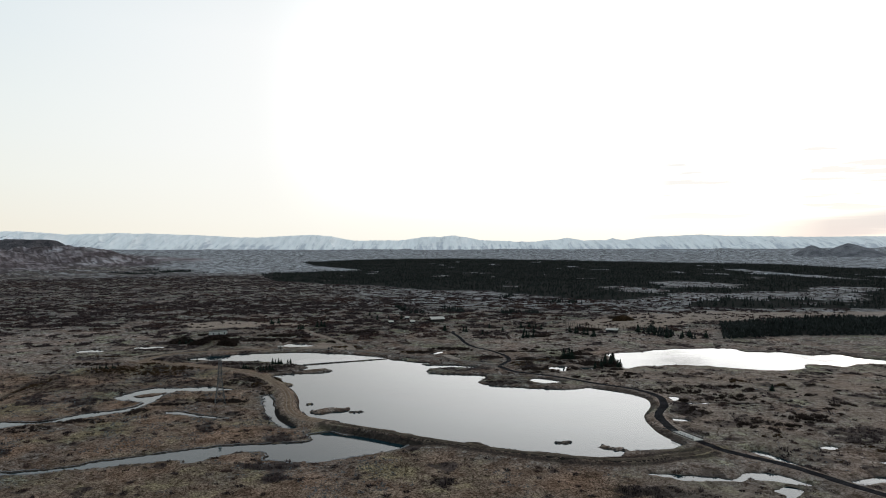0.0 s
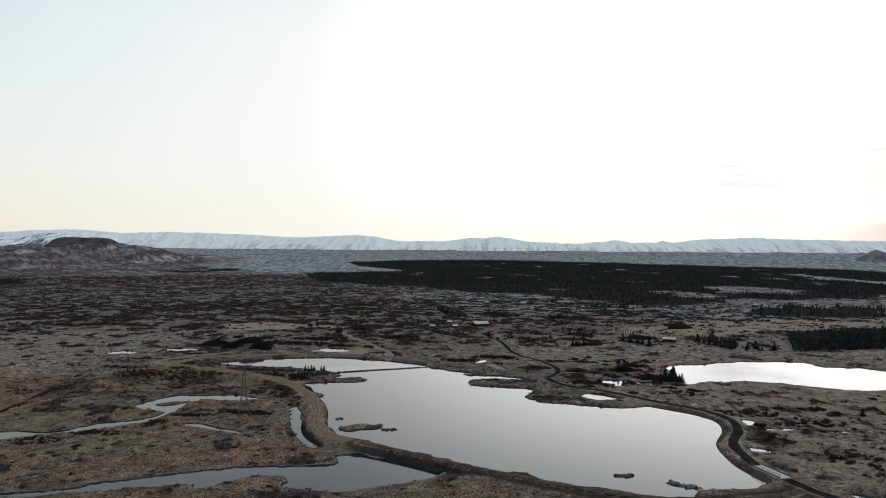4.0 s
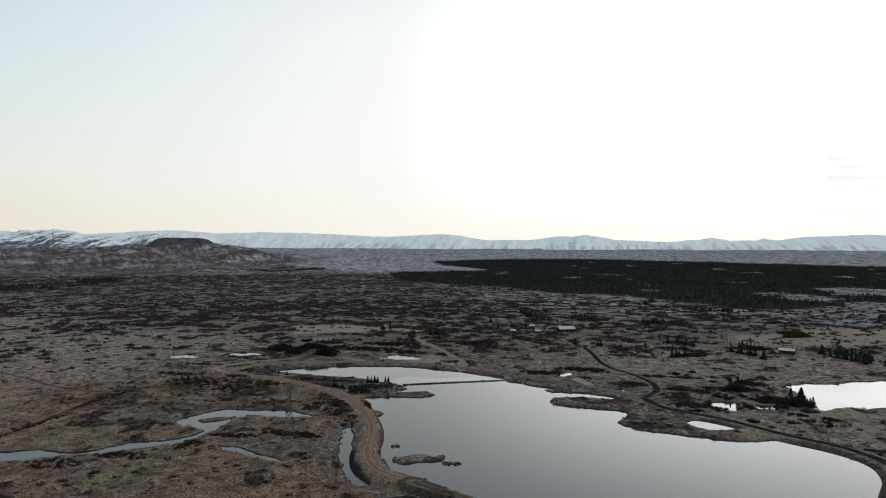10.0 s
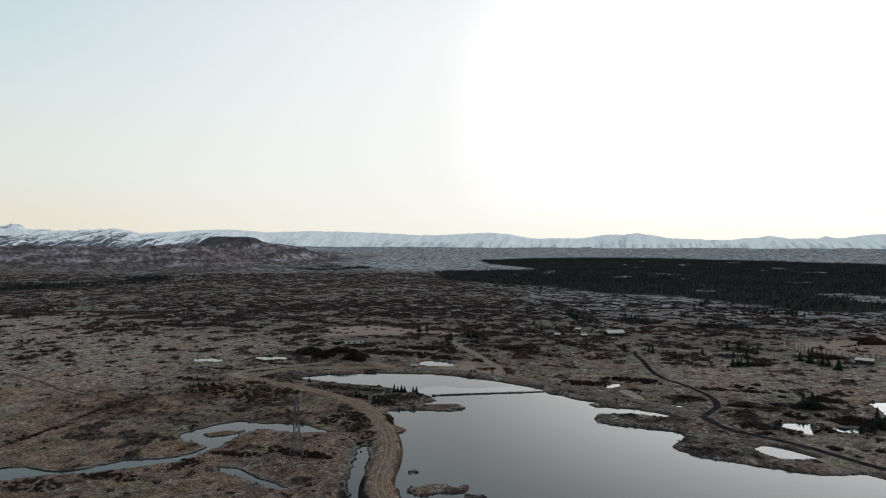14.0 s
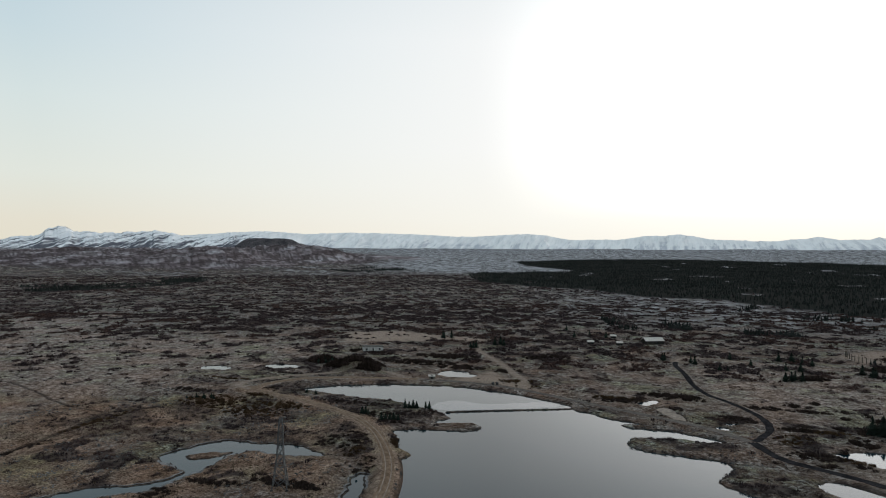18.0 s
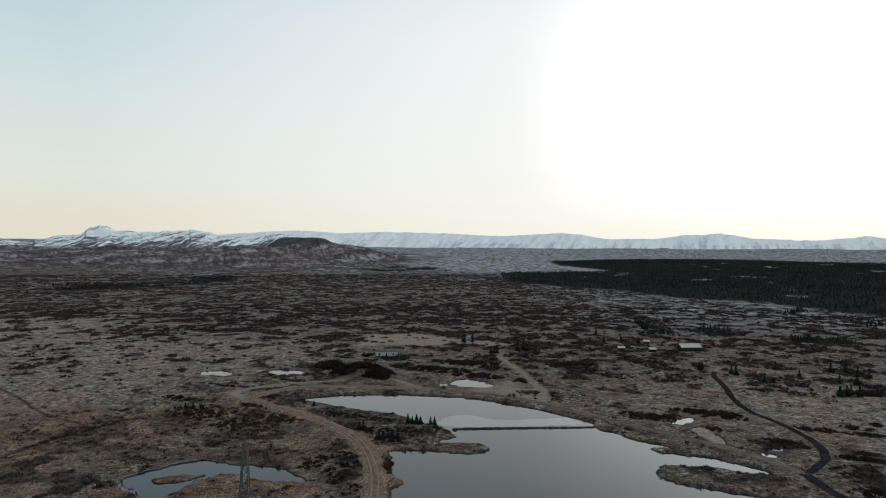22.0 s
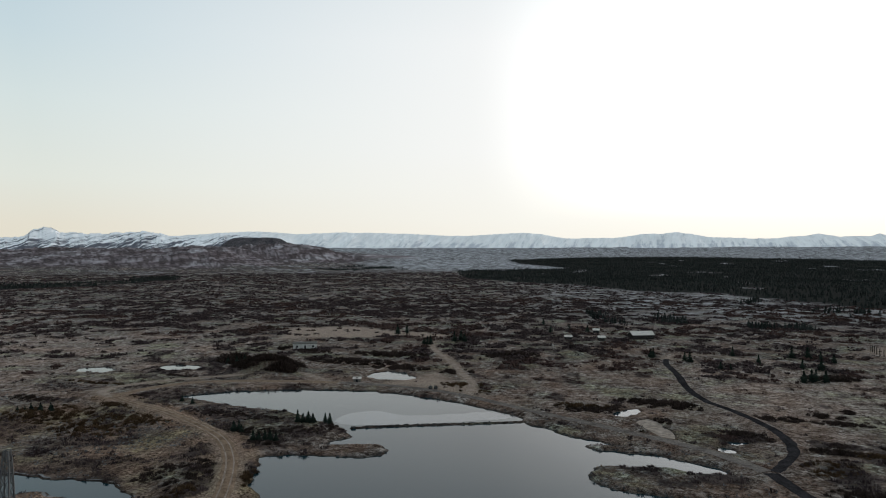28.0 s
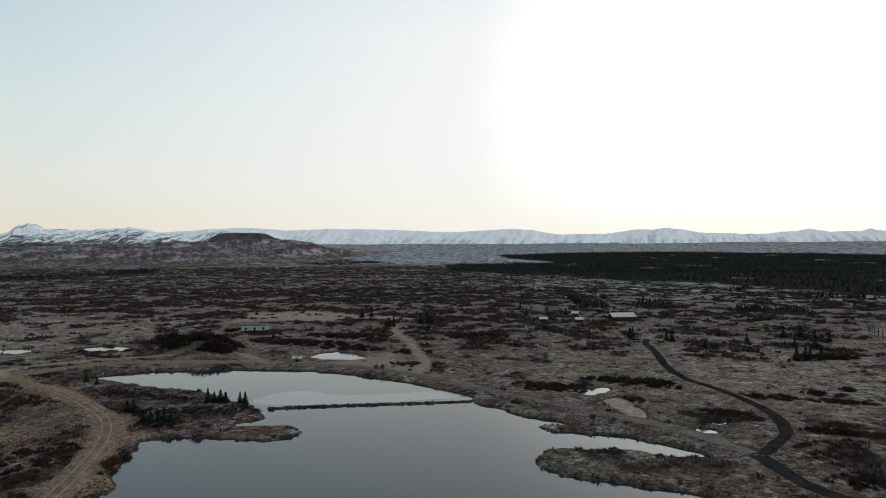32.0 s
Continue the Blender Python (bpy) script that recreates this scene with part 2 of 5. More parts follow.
def water_material(name, ior):
    m, nt, b = material(name, 0.03)
    b.inputs["IOR"].default_value = ior
    b.inputs["Specular IOR Level"].default_value = 0.5
    col = ramp_of(nt, noise_tex(nt, 0.02, 3), [(0.3, (0.005, 0.022, 0.029)), (0.7, (0.009, 0.030, 0.038))])
    nt.links.new(col, b.inputs["Base Color"])
    rg = ramp_of(nt, noise_tex(nt, 0.045, 5), [(0.45, 0.02), (0.6, 0.09)])
    nt.links.new(rg, b.inputs["Roughness"])
    bumped(nt, b, noise_tex(nt, 0.55, 5), 0.28, 0.03)
    return m


def snow_rock(name, snow, rock, scale, snowline, cut):
    """Snow over rock: gullies down the slope, bands of crag, barer towards the foot."""
    m, nt, b = material(name, 0.85)
    g = nt.nodes.new("ShaderNodeNewGeometry")
    pos = g.outputs["Position"]
    fields = []
    for sc, f, d in (((1.0, 0.10, 0.10), scale * 1.6, 6), ((0.35, 0.35, 2.6), scale, 8)):
        mp = nt.nodes.new("ShaderNodeMapping")
        mp.inputs["Scale"].default_value = sc
        nt.links.new(pos, mp.inputs[0])
        fields.append(noise_tex(nt, f, d, mp.outputs[0], 0.62))
    sp = nt.nodes.new("ShaderNodeSeparateXYZ")
    nt.links.new(pos, sp.inputs[0])
    line = nt.nodes.new("ShaderNodeMapRange")
    line.inputs[1].default_value, line.inputs[2].default_value, line.inputs[3].default_value, line.inputs[4].default_value = snowline[0], snowline[1], -0.05, 0.04
    nt.links.new(sp.outputs[2], line.inputs[0])
    nsp = nt.nodes.new("ShaderNodeSeparateXYZ")
    nt.links.new(g.outputs["Normal"], nsp.inputs[0])
    total = line.outputs[0]
    for src, w in ((fields[0], 0.58), (fields[1], 0.17), (nsp.outputs[2], 0.22)):
        ma = nt.nodes.new("ShaderNodeMath")
        ma.operation = "MULTIPLY_ADD"
        ma.inputs[1].default_value = w
        nt.links.new(src, ma.inputs[0])
        nt.links.new(total, ma.inputs[2])
        total = ma.outputs[0]
    fac = ramp_of(nt, total, [(cut - 0.035, 0.0), (cut + 0.045, 1.0)])
    sn = ramp_of(nt, fields[0], [(0.35, tuple(0.86 * c for c in snow)), (0.60, snow)])
    nt.links.new(mixed(nt, fac, rock, sn), b.inputs["Base Color"])
    bumped(nt, b, fields[0], 0.7, 6.0)
    return m


GROUND = ground_material()
WATER = water_material("still_water", 1.31)
PEAT_WATER = water_material("peat_water", 1.24)
# far rock is pale blue-grey: distance haze put into its colour
SNOW_FAR_HAZED = snow_rock("hazed_snow_far_range", (0.97, 0.95, 0.93), (0.60, 0.60, 0.63), 0.02, (95, 150), 0.508)
SNOW_PEAK = snow_rock("snow_peak_range", (0.93, 0.92, 0.92), (0.13, 0.13, 0.15), 0.03, (80, 150), 0.555)
HILL = speckled("dark_scree_hill", (0.060, 0.056, 0.060), (0.130, 0.115, 0.118), 0.02, 0.95, 0.6, 6.0)
SCREE = speckled("grey_scree", (0.13, 0.125, 0.135), (0.25, 0.24, 0.25), 0.02, 0.95, 0.6, 6.0)
PEAT = speckled("cut_peat", (0.012, 0.010, 0.010), (0.036, 0.030, 0.029), 0.8, 0.9, 0.6, 0.05)
RIME = speckled("rimed_bank_grass", (0.13, 0.125, 0.12), (0.30, 0.29, 0.285), 0.5, 0.95, 0.6, 0.05)
GRAVEL = speckled("pale_gravel", (0.20, 0.150, 0.118), (0.34, 0.265, 0.215), 0.35, 0.95, 0.6, 0.05)
DARK_GRAVEL = speckled("dark_lava_gravel", (0.018, 0.016, 0.017), (0.04, 0.036, 0.037), 0.3, 0.95, 0.6, 0.05)
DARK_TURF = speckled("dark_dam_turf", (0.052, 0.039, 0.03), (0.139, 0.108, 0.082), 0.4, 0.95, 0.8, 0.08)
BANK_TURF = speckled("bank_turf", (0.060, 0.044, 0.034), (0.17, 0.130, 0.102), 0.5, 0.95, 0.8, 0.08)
# dark turf and stone, painted below the crest's tone for the face's shade
DAM_FACE_SHADED = speckled("dam_face_turf_shaded", (0.016, 0.013, 0.012), (0.058, 0.046, 0.038), 0.7, 0.95, 0.8, 0.10)
GREY_GRAVEL = speckled("grey_gravel", (0.10, 0.083, 0.073), (0.195, 0.165, 0.145), 0.35, 0.95, 0.6, 0.05)
TURF = speckled("dry_turf", (0.14, 0.094, 0.064), (0.26, 0.18, 0.126), 0.5, 0.95, 0.8, 0.08)
SPRUCE = speckled("spruce_needles", (0.011, 0.015, 0.012), (0.022, 0.03, 0.023), 0.6, 0.9, 0.3, 0.05, island=0.4)
FOREST = speckled("plantation_needles", (0.014, 0.016, 0.014), (0.031, 0.034, 0.031), 0.03, 0.9, 0.2, 0.05, island=0.35)
BARK = speckled("bark", (0.031, 0.026, 0.023), (0.068, 0.059, 0.049), 3.0)
TWIG = speckled("birch_twigs", (0.037, 0.027, 0.027), (0.091, 0.066, 0.064), 0.08, 0.95, 0.2, 0.02, island=0.4)
HEATHER = speckled("heather_twigs", (0.046, 0.029, 0.026), (0.098, 0.063, 0.055), 0.08, 0.95, 0.2, 0.02, island=0.4)
DARK_TWIG = speckled("dark_thicket_twigs", (0.028, 0.02, 0.017), (0.066, 0.047, 0.04), 0.1, 0.95, 0.2, 0.02, island=0.4)
WILLOW = speckled("willow_twigs", (0.041, 0.026, 0.016), (0.097, 0.061, 0.035), 0.1, 0.95, 0.2, 0.02, island=0.35)
FROST_GRASS = speckled("frosted_grass", (0.093, 0.093, 0.091), (0.205, 0.217, 0.228), 0.15, 0.95, 0.2, 0.02, island=0.35)
REED = speckled("dry_reed", (0.097, 0.069, 0.045), (0.195, 0.148, 0.105), 0.15, 0.95, 0.2, 0.02, island=0.35)
ROCK = speckled("lava_rock", (0.031, 0.03, 0.03), (0.093, 0.091, 0.09), 1.2, 0.9, 0.8, 0.06)
STEEL = speckled("galvanised_steel", (0.05, 0.05, 0.052), (0.10, 0.10, 0.102), 2.0, 0.55, 0.1, 0.005)
ICE = speckled("frozen_pool", (0.25, 0.197, 0.157), (0.361, 0.293, 0.245), 0.12, 0.7, 0.3, 0.02)
THIN_ICE = speckled("thin_ice", (0.05, 0.061, 0.07), (0.081, 0.095, 0.108), 0.05, 0.16, 0.1, 0.01)
WHITE_WALL = speckled("white_render", (0.408, 0.403, 0.386), (0.527, 0.521, 0.504), 0.6, 0.85, 0.2, 0.01)
DARK_WALL = speckled("dark_stained_boards", (0.022, 0.019, 0.018), (0.043, 0.039, 0.036), 1.0, 0.8, 0.2, 0.01)
ROOF = speckled("frosted_metal_roof", (0.52, 0.475, 0.42), (0.68, 0.63, 0.57), 0.8, 0.6, 0.1, 0.01)
TIMBER = speckled("weathered_timber", (0.099, 0.093, 0.084), (0.174, 0.166, 0.152), 1.5, 0.9, 0.3, 0.02)
PANE = speckled("dark_window_pane", (0.009, 0.012, 0.015), (0.019, 0.023, 0.028), 1.0, 0.08, 0.0, 0.001)


# ---------------------------------------------------------------- plan
def lattice(x, y, seed):
    """Smooth value noise, -1 to 1."""
    xi, yi = np.floor(x).astype(np.int64), np.floor(y).astype(np.int64)
    fx, fy = x - xi, y - yi
    fx, fy = fx * fx * (3 - 2 * fx), fy * fy * (3 - 2 * fy)

    def h(a, b):
        v = (a * 374761393 + b * 668265263 + seed * 974634721) & 0x7FFFFFFF
        v = ((v ^ (v >> 13)) * 1274126177) & 0x7FFFFFFF
        return ((v ^ (v >> 16)) & 0xFFFF) / 32767.5 - 1
    return (h(xi, yi) * (1 - fx) + h(xi + 1, yi) * fx) * (1 - fy) + (h(xi, yi + 1) * (1 - fx) + h(xi + 1, yi + 1) * fx) * fy


def fbm(x, y, seed, octaves=4):
    total, amp = 0.0, 0.5
    for k in range(octaves):
        total = total + amp * lattice(x * 2 ** k + 17.3 * k, y * 2 ** k - 9.1 * k, seed + k)
        amp *= 0.55
    return total


def step(a, b, v):
    t = np.clip((v - a) / (b - a), 0, 1)
    return t * t * (3 - 2 * t)


def curve_through(pts, spacing=2.0, closed=True):
    """Catmull-Rom curve through plan points."""
    p = np.array(pts, float)
    n = len(p)
    out = []
    for i in range(n if closed else n - 1):
        a, b, c, d = (p[(i + k) % n] if closed else p[min(max(i + k, 0), n - 1)] for k in (-1, 0, 1, 2))
        m = max(2, int(np.hypot(*(c - b)) / spacing))
        t = np.arange(m)[:, None] / m
        out.append(0.5 * (2 * b + (c - a) * t + (2 * a - 5 * b + 4 * c - d) * t ** 2 + (3 * b - a - 3 * c + d) * t ** 3))
    if not closed:
        out.append(p[-1:])
    return np.concatenate(out)


def ragged(p, amp, wave, seed):
    q = p.copy()
    q[:, 0] += amp * fbm(p[:, 0] / wave, p[:, 1] / wave, seed)
    q[:, 1] += amp * fbm(p[:, 0] / wave + 50, p[:, 1] / wave, seed + 5)
    return q


def edge_distance(x, y, p, closed, reach):
    """Distance from each place to a polyline, up to reach."""
    d = np.full(x.shape, float(reach))
    near = (x > p[:, 0].min() - reach) & (x < p[:, 0].max() + reach) & (y > p[:, 1].min() - reach) & (y < p[:, 1].max() + reach)
    ix = np.nonzero(near)[0]
    if not len(ix):
        return d
    px, py, best = x[ix], y[ix], np.full(len(ix), float(reach) ** 2)
    q = np.roll(p, -1, 0) if closed else p[1:]
    for (ax, ay), (bx, by) in zip(p if closed else p[:-1], q):
        dx, dy = bx - ax, by - ay
        k = np.nonzero((px > min(ax, bx) - reach) & (px < max(ax, bx) + reach) & (py > min(ay, by) - reach) & (py < max(ay, by) + reach))[0]
        if not len(k):
            continue
        t = np.clip(((px[k] - ax) * dx + (py[k] - ay) * dy) / max(dx * dx + dy * dy, 1e-9), 0, 1)
        best[k] = np.minimum(best[k], (px[k] - ax - t * dx) ** 2 + (py[k] - ay - t * dy) ** 2)
    d[ix] = np.sqrt(best)
    return d


def inside(x, y, p):
    r = np.zeros(x.shape, bool)
    ix = np.nonzero((x > p[:, 0].min()) & (x < p[:, 0].max()) & (y > p[:, 1].min()) & (y < p[:, 1].max()))[0]
    px, py = x[ix], y[ix]
    c = np.zeros(len(ix), bool)
    for (ax, ay), (bx, by) in zip(p, np.roll(p, -1, 0)):
        if ay != by:
            c ^= ((ay > py) != (by > py)) & (px < (bx - ax) * (py - ay) / (by - ay) + ax)
    r[ix] = c
    return r


def signed(x, y, p, reach=12.0):
    d = edge_distance(x, y, p, True, reach)
    return np.where(inside(x, y, p), -d, d)


NORTH_SHORE = [(-154, 394), (-149, 401), (-138, 411), (-121, 418), (-103, 423), (-89, 424), (-74, 421), (-61, 417), (-49, 411), (-37, 405), (-31, 396), (-25, 392), (-20, 387), (-14, 386), (-7, 382), (-4, 379), (-8, 378), (-12, 378), (-12, 376), (-5, 375), (5, 375), (11, 373), (16, 371), (22, 366), (19, 363), (14, 362), (8, 365), (2, 363), (-7, 361), (-9, 355), (-6, 349), (1, 346), (10, 345), (19, 344), (22, 338), (22, 334)]
EAST_SHORE = [(18, 327), (18, 322), (24, 316), (31, 314), (43, 310), (58, 307), (70, 312), (76, 310), (83, 303), (87, 291), (89, 280), (87, 271), (78.5, 257), (76, 249), (76.5, 239), (77.5, 231), (80, 223), (78.5, 218), (74, 213), (67, 211), (57, 210), (53, 204)]
DAM_SHORE = [(46, 203), (37, 206), (29, 209), (20, 211), (15, 215), (11, 219), (3, 221), (-7, 227), (-17, 234), (-27, 240), (-39, 248), (-48, 253), (-55, 261), (-59, 271), (-63, 287), (-68, 302), (-73, 312), (-71, 317), (-73, 320), (-79, 326), (-84, 337), (-87, 343)]
SPIT_SHORE = [(-83, 346), (-76, 348), (-63, 351), (-60, 356), (-63, 361), (-71, 359), (-77, 358), (-76, 364), (-75, 368), (-82, 374), (-93, 380), (-105, 385), (-118, 386), (-132, 389), (-146, 392)]
RIVER_POOL = [(-185, 246), (-173, 248), (-165, 252), (-157, 251.5), (-149, 255), (-141, 266), (-133, 270), (-129, 275), (-127, 281), (-129, 286), (-139, 289), (-143, 293), (-144, 299), (-142, 305), (-140, 311), (-135, 316), (-127, 317), (-118, 318), (-109, 319), (-104, 317), (-97, 313), (-100, 310), (-108, 308), (-119, 310), (-124, 305), (-124, 298), (-123, 288), (-125, 279), (-126, 270), (-133, 262), (-143, 254), (-154, 249), (-160, 243), (-170, 238), (-188, 236)]
LOW_POOL = [(-160, 186), (-128, 194), (-114, 198), (-101, 206), (-87, 214), (-71, 221), (-54, 224), (-46, 225), (-44, 229), (-47, 234), (-41, 237), (-36, 234), (-26, 231), (-16, 225), (-12, 221), (-17, 215), (-27, 208), (-38, 203), (-49, 204), (-55, 207), (-55, 211), (-59, 214), (-65, 213), (-71, 209), (-74, 203), (-78, 202), (-81, 205), (-90, 203), (-98, 199), (-126, 191), (-160, 182)]
EAST_LAKE = [(100, 410), (110, 419), (123, 421), (132, 427), (153, 436), (186, 437), (192, 422), (211, 420), (224, 408), (240, 412), (245, 400), (255, 388), (275, 378), (262, 366), (247, 371), (229, 372), (217, 361), (211, 366), (200, 371), (195, 360), (191, 357), (176, 352), (165, 354), (144, 366), (126, 370), (115, 365), (107, 366), (99, 359), (96, 367), (98, 386)]
PONDS_WEST = [
    ("lake", 0.0, NORTH_SHORE + EAST_SHORE + DAM_SHORE + SPIT_SHORE, 1.5, "large still reservoir lake mirroring the pale evening sky"),
    ("lake", 0.3, EAST_LAKE, 2.0, "bright still lake among heath and dark spruces"),
    ("stream_pool", -1.0, RIVER_POOL, 1.6, "winding dark stream pool in dry brown marsh"),
    ("stream_pool", -1.0, LOW_POOL, 1.6, "long dark stream pool below the earth dam"),
    ("stream_pool", -1.0, [(-112, 268), (-105, 268.5), (-99, 265.5), (-95, 263.5), (-90, 261), (-83, 258), (-88, 257.5), (-94, 259.5), (-101, 262), (-109, 265.5)], 0.9, "small dark marsh pool with cut banks"),
    ("stream_pool", -1.0, [(-80, 298), (-76, 298), (-70, 279), (-64, 263), (-58, 251), (-53, 243), (-57, 242), (-62, 248), (-66, 257), (-72, 270)], 1.0, "narrow ditch of dark water along the dam"),
    ("pond", 0.2, [(42, 330), (51, 333), (60, 325), (54, 319), (46, 320)], 1.8, "shallow bright lagoon behind a grassy spit"),
    ("pond", -0.2, [(57, 190), (69, 189), (79, 186), (87, 191), (93, 190), (97, 185), (101, 179), (94, 180), (86, 184), (79, 183), (66, 184)], 1.2, "thin bright pool at the foot of the dam"),
]
PONDS_MIDDLE = [
    ("pond", -0.2, [(95, 210), (100, 212), (103, 204), (105, 196), (101, 195), (99, 201)], 0.8, "small bright roadside pool"),
    ("pond", -0.3, [(106, 182), (122, 187), (140, 186), (136, 181), (119, 181), (110, 179)], 1.0, "thin bright pool in brown heath"),
    ("pond", 0.3, [(97, 289), (101, 289), (100, 284), (97, 280), (96, 283)], 1.0, "tiny bright puddle in brown heath"),
    ("pond", 0.3, [(96, 278), (106, 277.5), (115, 277.5), (126, 276.5), (135, 275.5), (126, 273.8), (114, 275), (105, 274), (97, 274)], 1.2, "thin bright puddle in brown heath"),
    ("pond", 0.2, [(84, 253), (92, 250), (90, 246), (85, 248)], 1.0, "tiny bright puddle beside the dark road"),
    ("pond", 0.3, [(53, 362), (60, 367), (68, 368), (66, 358), (64, 351), (58, 354)], 1.6, "small bright pool in dark heath"),
    ("pond", 0.3, [(70, 364), (81, 364), (80, 356), (73, 358)], 1.6, "small bright pool in dark heath"),
]
PONDS_EAST = [
    ("pond", 0.4, [(-107, 446), (-107, 456), (-101, 463), (-93, 458), (-86, 450), (-94, 445)], 1.8, "bright pond beyond the shore track"),
    ("pond", 0.4, [(-199, 435), (-204, 444), (-199, 448), (-184, 447), (-183, 442), (-190, 437)], 1.8, "bright pond in frosted pasture"),
    ("pond", 0.4, [(-236, 429), (-222, 433), (-214, 427), (-218, 421), (-228, 420)], 1.8, "pale pond in frosted pasture"),
    ("pond", 0.5, [(-8, 412), (-5, 421), (0, 423), (-1, 416), (-4, 411)], 1.4, "small bright pool beside the dark road"),
    ("frozen_pool", 0.5, [(-1, 406), (4, 410), (10, 393), (8, 389), (2, 398)], 1.0, "small frozen pool of dull pale ice"),
    ("pond", 0.4, [(22, 391), (29, 393), (27, 389), (24, 388)], 0.8, "tiny bright puddle beside the dark road"),
    ("pond", 0.4, [(20, 383), (22, 386), (25, 382), (22, 380)], 0.8, "tiny bright puddle beside the dark road"),
]
PONDS_OUTER = [
    ("pond", -0.4, [(86, 176), (92, 180), (95, 176), (90, 171), (84, 168), (88, 173)], 1.0, "small branching pool in brown heath"),
    ("pond", 0.0, [(118, 214), (124, 217), (127, 214), (121, 211)], 0.8, "tiny bright puddle in brown heath"),
    ("pond", -0.1, [(128, 198), (136, 201), (146, 196), (137, 195)], 0.8, "thin bright puddle in brown heath"),
]
PONDS = PONDS_WEST + PONDS_MIDDLE + PONDS_EAST + PONDS_OUTER
SHORES = [ragged(ragged(curve_through(o, 1.0), a, 5.0, 40 + i), 1.1, 1.6, 240 + i) for i, (_, _, o, a, _) in enumerate(PONDS)]
ISLETS = [  # plan outlines of the lake's islets
    [(-52, 264), (-46, 269), (-41, 268), (-38, 271), (-38, 266), (-43, 263), (-48, 260)],
    [(-36.5, 263), (-34, 264.5), (-32, 264), (-34, 262)],
    [(-56, 277), (-55, 278.5), (-53.5, 277.5), (-55, 276)],
    [(36.5, 220), (39, 221), (42, 220.5), (39, 219)],
    [(50.5, 216), (52.5, 216.5), (54, 214.5), (58, 213), (57, 211.5), (52, 213)],
    [(-132, 296), (-127, 301), (-126, 305), (-132, 303), (-137, 298)],
]
ISLET_SHORES = [ragged(curve_through(o, 0.5), 1.5, 1.6, 80 + i) for i, o in enumerate(ISLETS)]
# tracks: name, centre line, width, crest height, material, words
TRACKS_WEST = [
    ("dam_track", [(-172, 383), (-161, 378), (-140, 371), (-124, 363), (-106, 352), (-94, 340), (-84, 326), (-75, 310), (-69, 296), (-65, 283), (-61, 266), (-54, 252), (-41, 243)], 3.6, 1.1, GRAVEL, "pale rutted gravel track on the crest of an earth dam"),
    ("dam_crest", [(-41, 243), (-24.6, 234), (-8.5, 223.5), (4.3, 216.6), (16.2, 210.2), (29, 204.8), (43.4, 200.4), (56, 198.9), (68.4, 202.6), (79, 206), (85, 211)], 2.4, 1.05, DARK_TURF, "dark turf crest of the earth dam"),
]
TRACKS_MIDDLE = [
    ("lava_road", [(30, 365), (36, 349), (47, 340), (58, 331), (72, 315), (85, 303), (91.5, 288), (89.5, 272), (81.5, 254), (79.6, 239), (80, 229), (83, 218.5), (86.5, 208.5), (91.5, 202), (96, 196.5), (100.5, 190.5), (104, 183), (109, 173), (118, 160), (136, 135), (150, 100), (158, 50), (150, 0)], 3.3, 1.1, DARK_GRAVEL, "dark lava gravel road winding along the lake shore"),
    ("shore_track", [(-172, 383), (-171, 399), (-163, 413), (-149, 421), (-128, 427), (-110, 430.5)], 3.8, 1.1, GRAVEL, "pale gravel track round the end of the lake"),
    ("shore_track", [(-110, 430.5), (-87, 430.5), (-69, 427), (-52, 419.5), (-33, 408), (-16, 399), (-2, 391), (11, 383.5), (20, 376.5), (30, 365)], 3.4, 1.1, GREY_GRAVEL, "grey gravel track along the far lake shore"),
]
TRACKS_EAST = [
    ("lava_road", [(8, 530), (8, 515), (12, 490), (15, 462), (20, 441), (28, 427), (35, 410), (38, 396), (37.5, 384), (34, 374), (30, 365)], 2.7, 1.0, DARK_GRAVEL, "dark lava gravel road bending towards the cabins"),
    ("heath_path", [(8, 530), (10, 541), (20, 548), (34, 547), (46, 541)], 1.8, 0.95, GRAVEL, "faint pale path off the lava road's end"),
    ("heath_path", [(108, 334), (122, 324), (133, 314.6), (142, 307), (151, 301.7), (160, 295.7), (170, 287), (190, 272)], 1.8, 0.75, GRAVEL, "faint pale path through brown heath"),
    ("bank_track", [(-172, 383), (-185, 392), (-178, 412), (-160, 430), (-140, 446), (-118, 433)], 3.0, 0.9, GRAVEL, "faint pale track over brown pasture"),
    ("cabin_path", [(-118, 557), (-104, 524), (-88, 497), (-72, 465), (-62, 445), (-58, 424)], 2.8, 0.9, GRAVEL, "sandy path climbing to a house"),
]
TRACKS = TRACKS_WEST + TRACKS_MIDDLE + TRACKS_EAST
LINES = [curve_through(t[1], 2.0, False) for t in TRACKS]
DITCHES = [curve_through(p, 2.0, False) for p in (
    [(-189, 250), (-190, 270), (-192, 287), (-196, 313), (-202, 331), (-193, 341), (-187, 352)],
    [(-300, 372), (-308, 383), (-328, 414), (-349, 453), (-357, 468), (-374, 482)],
    [(-300, 360), (-285, 358), (-252, 346), (-225, 335), (-204, 331)])]
DIKE = curve_through([(-77.5, 374.5), (-74, 377), (-58, 385), (-42, 392.5), (-33, 397)], 1.5, False)
MARSH = np.array([(-400, 100), (150, 100), (110, 170), (90, 184), (60, 190), (16, 200), (-28, 226), (-58, 243), (-72, 268), (-84, 300), (-112, 345), (-172, 372), (-300, 330), (-400, 250)], float)
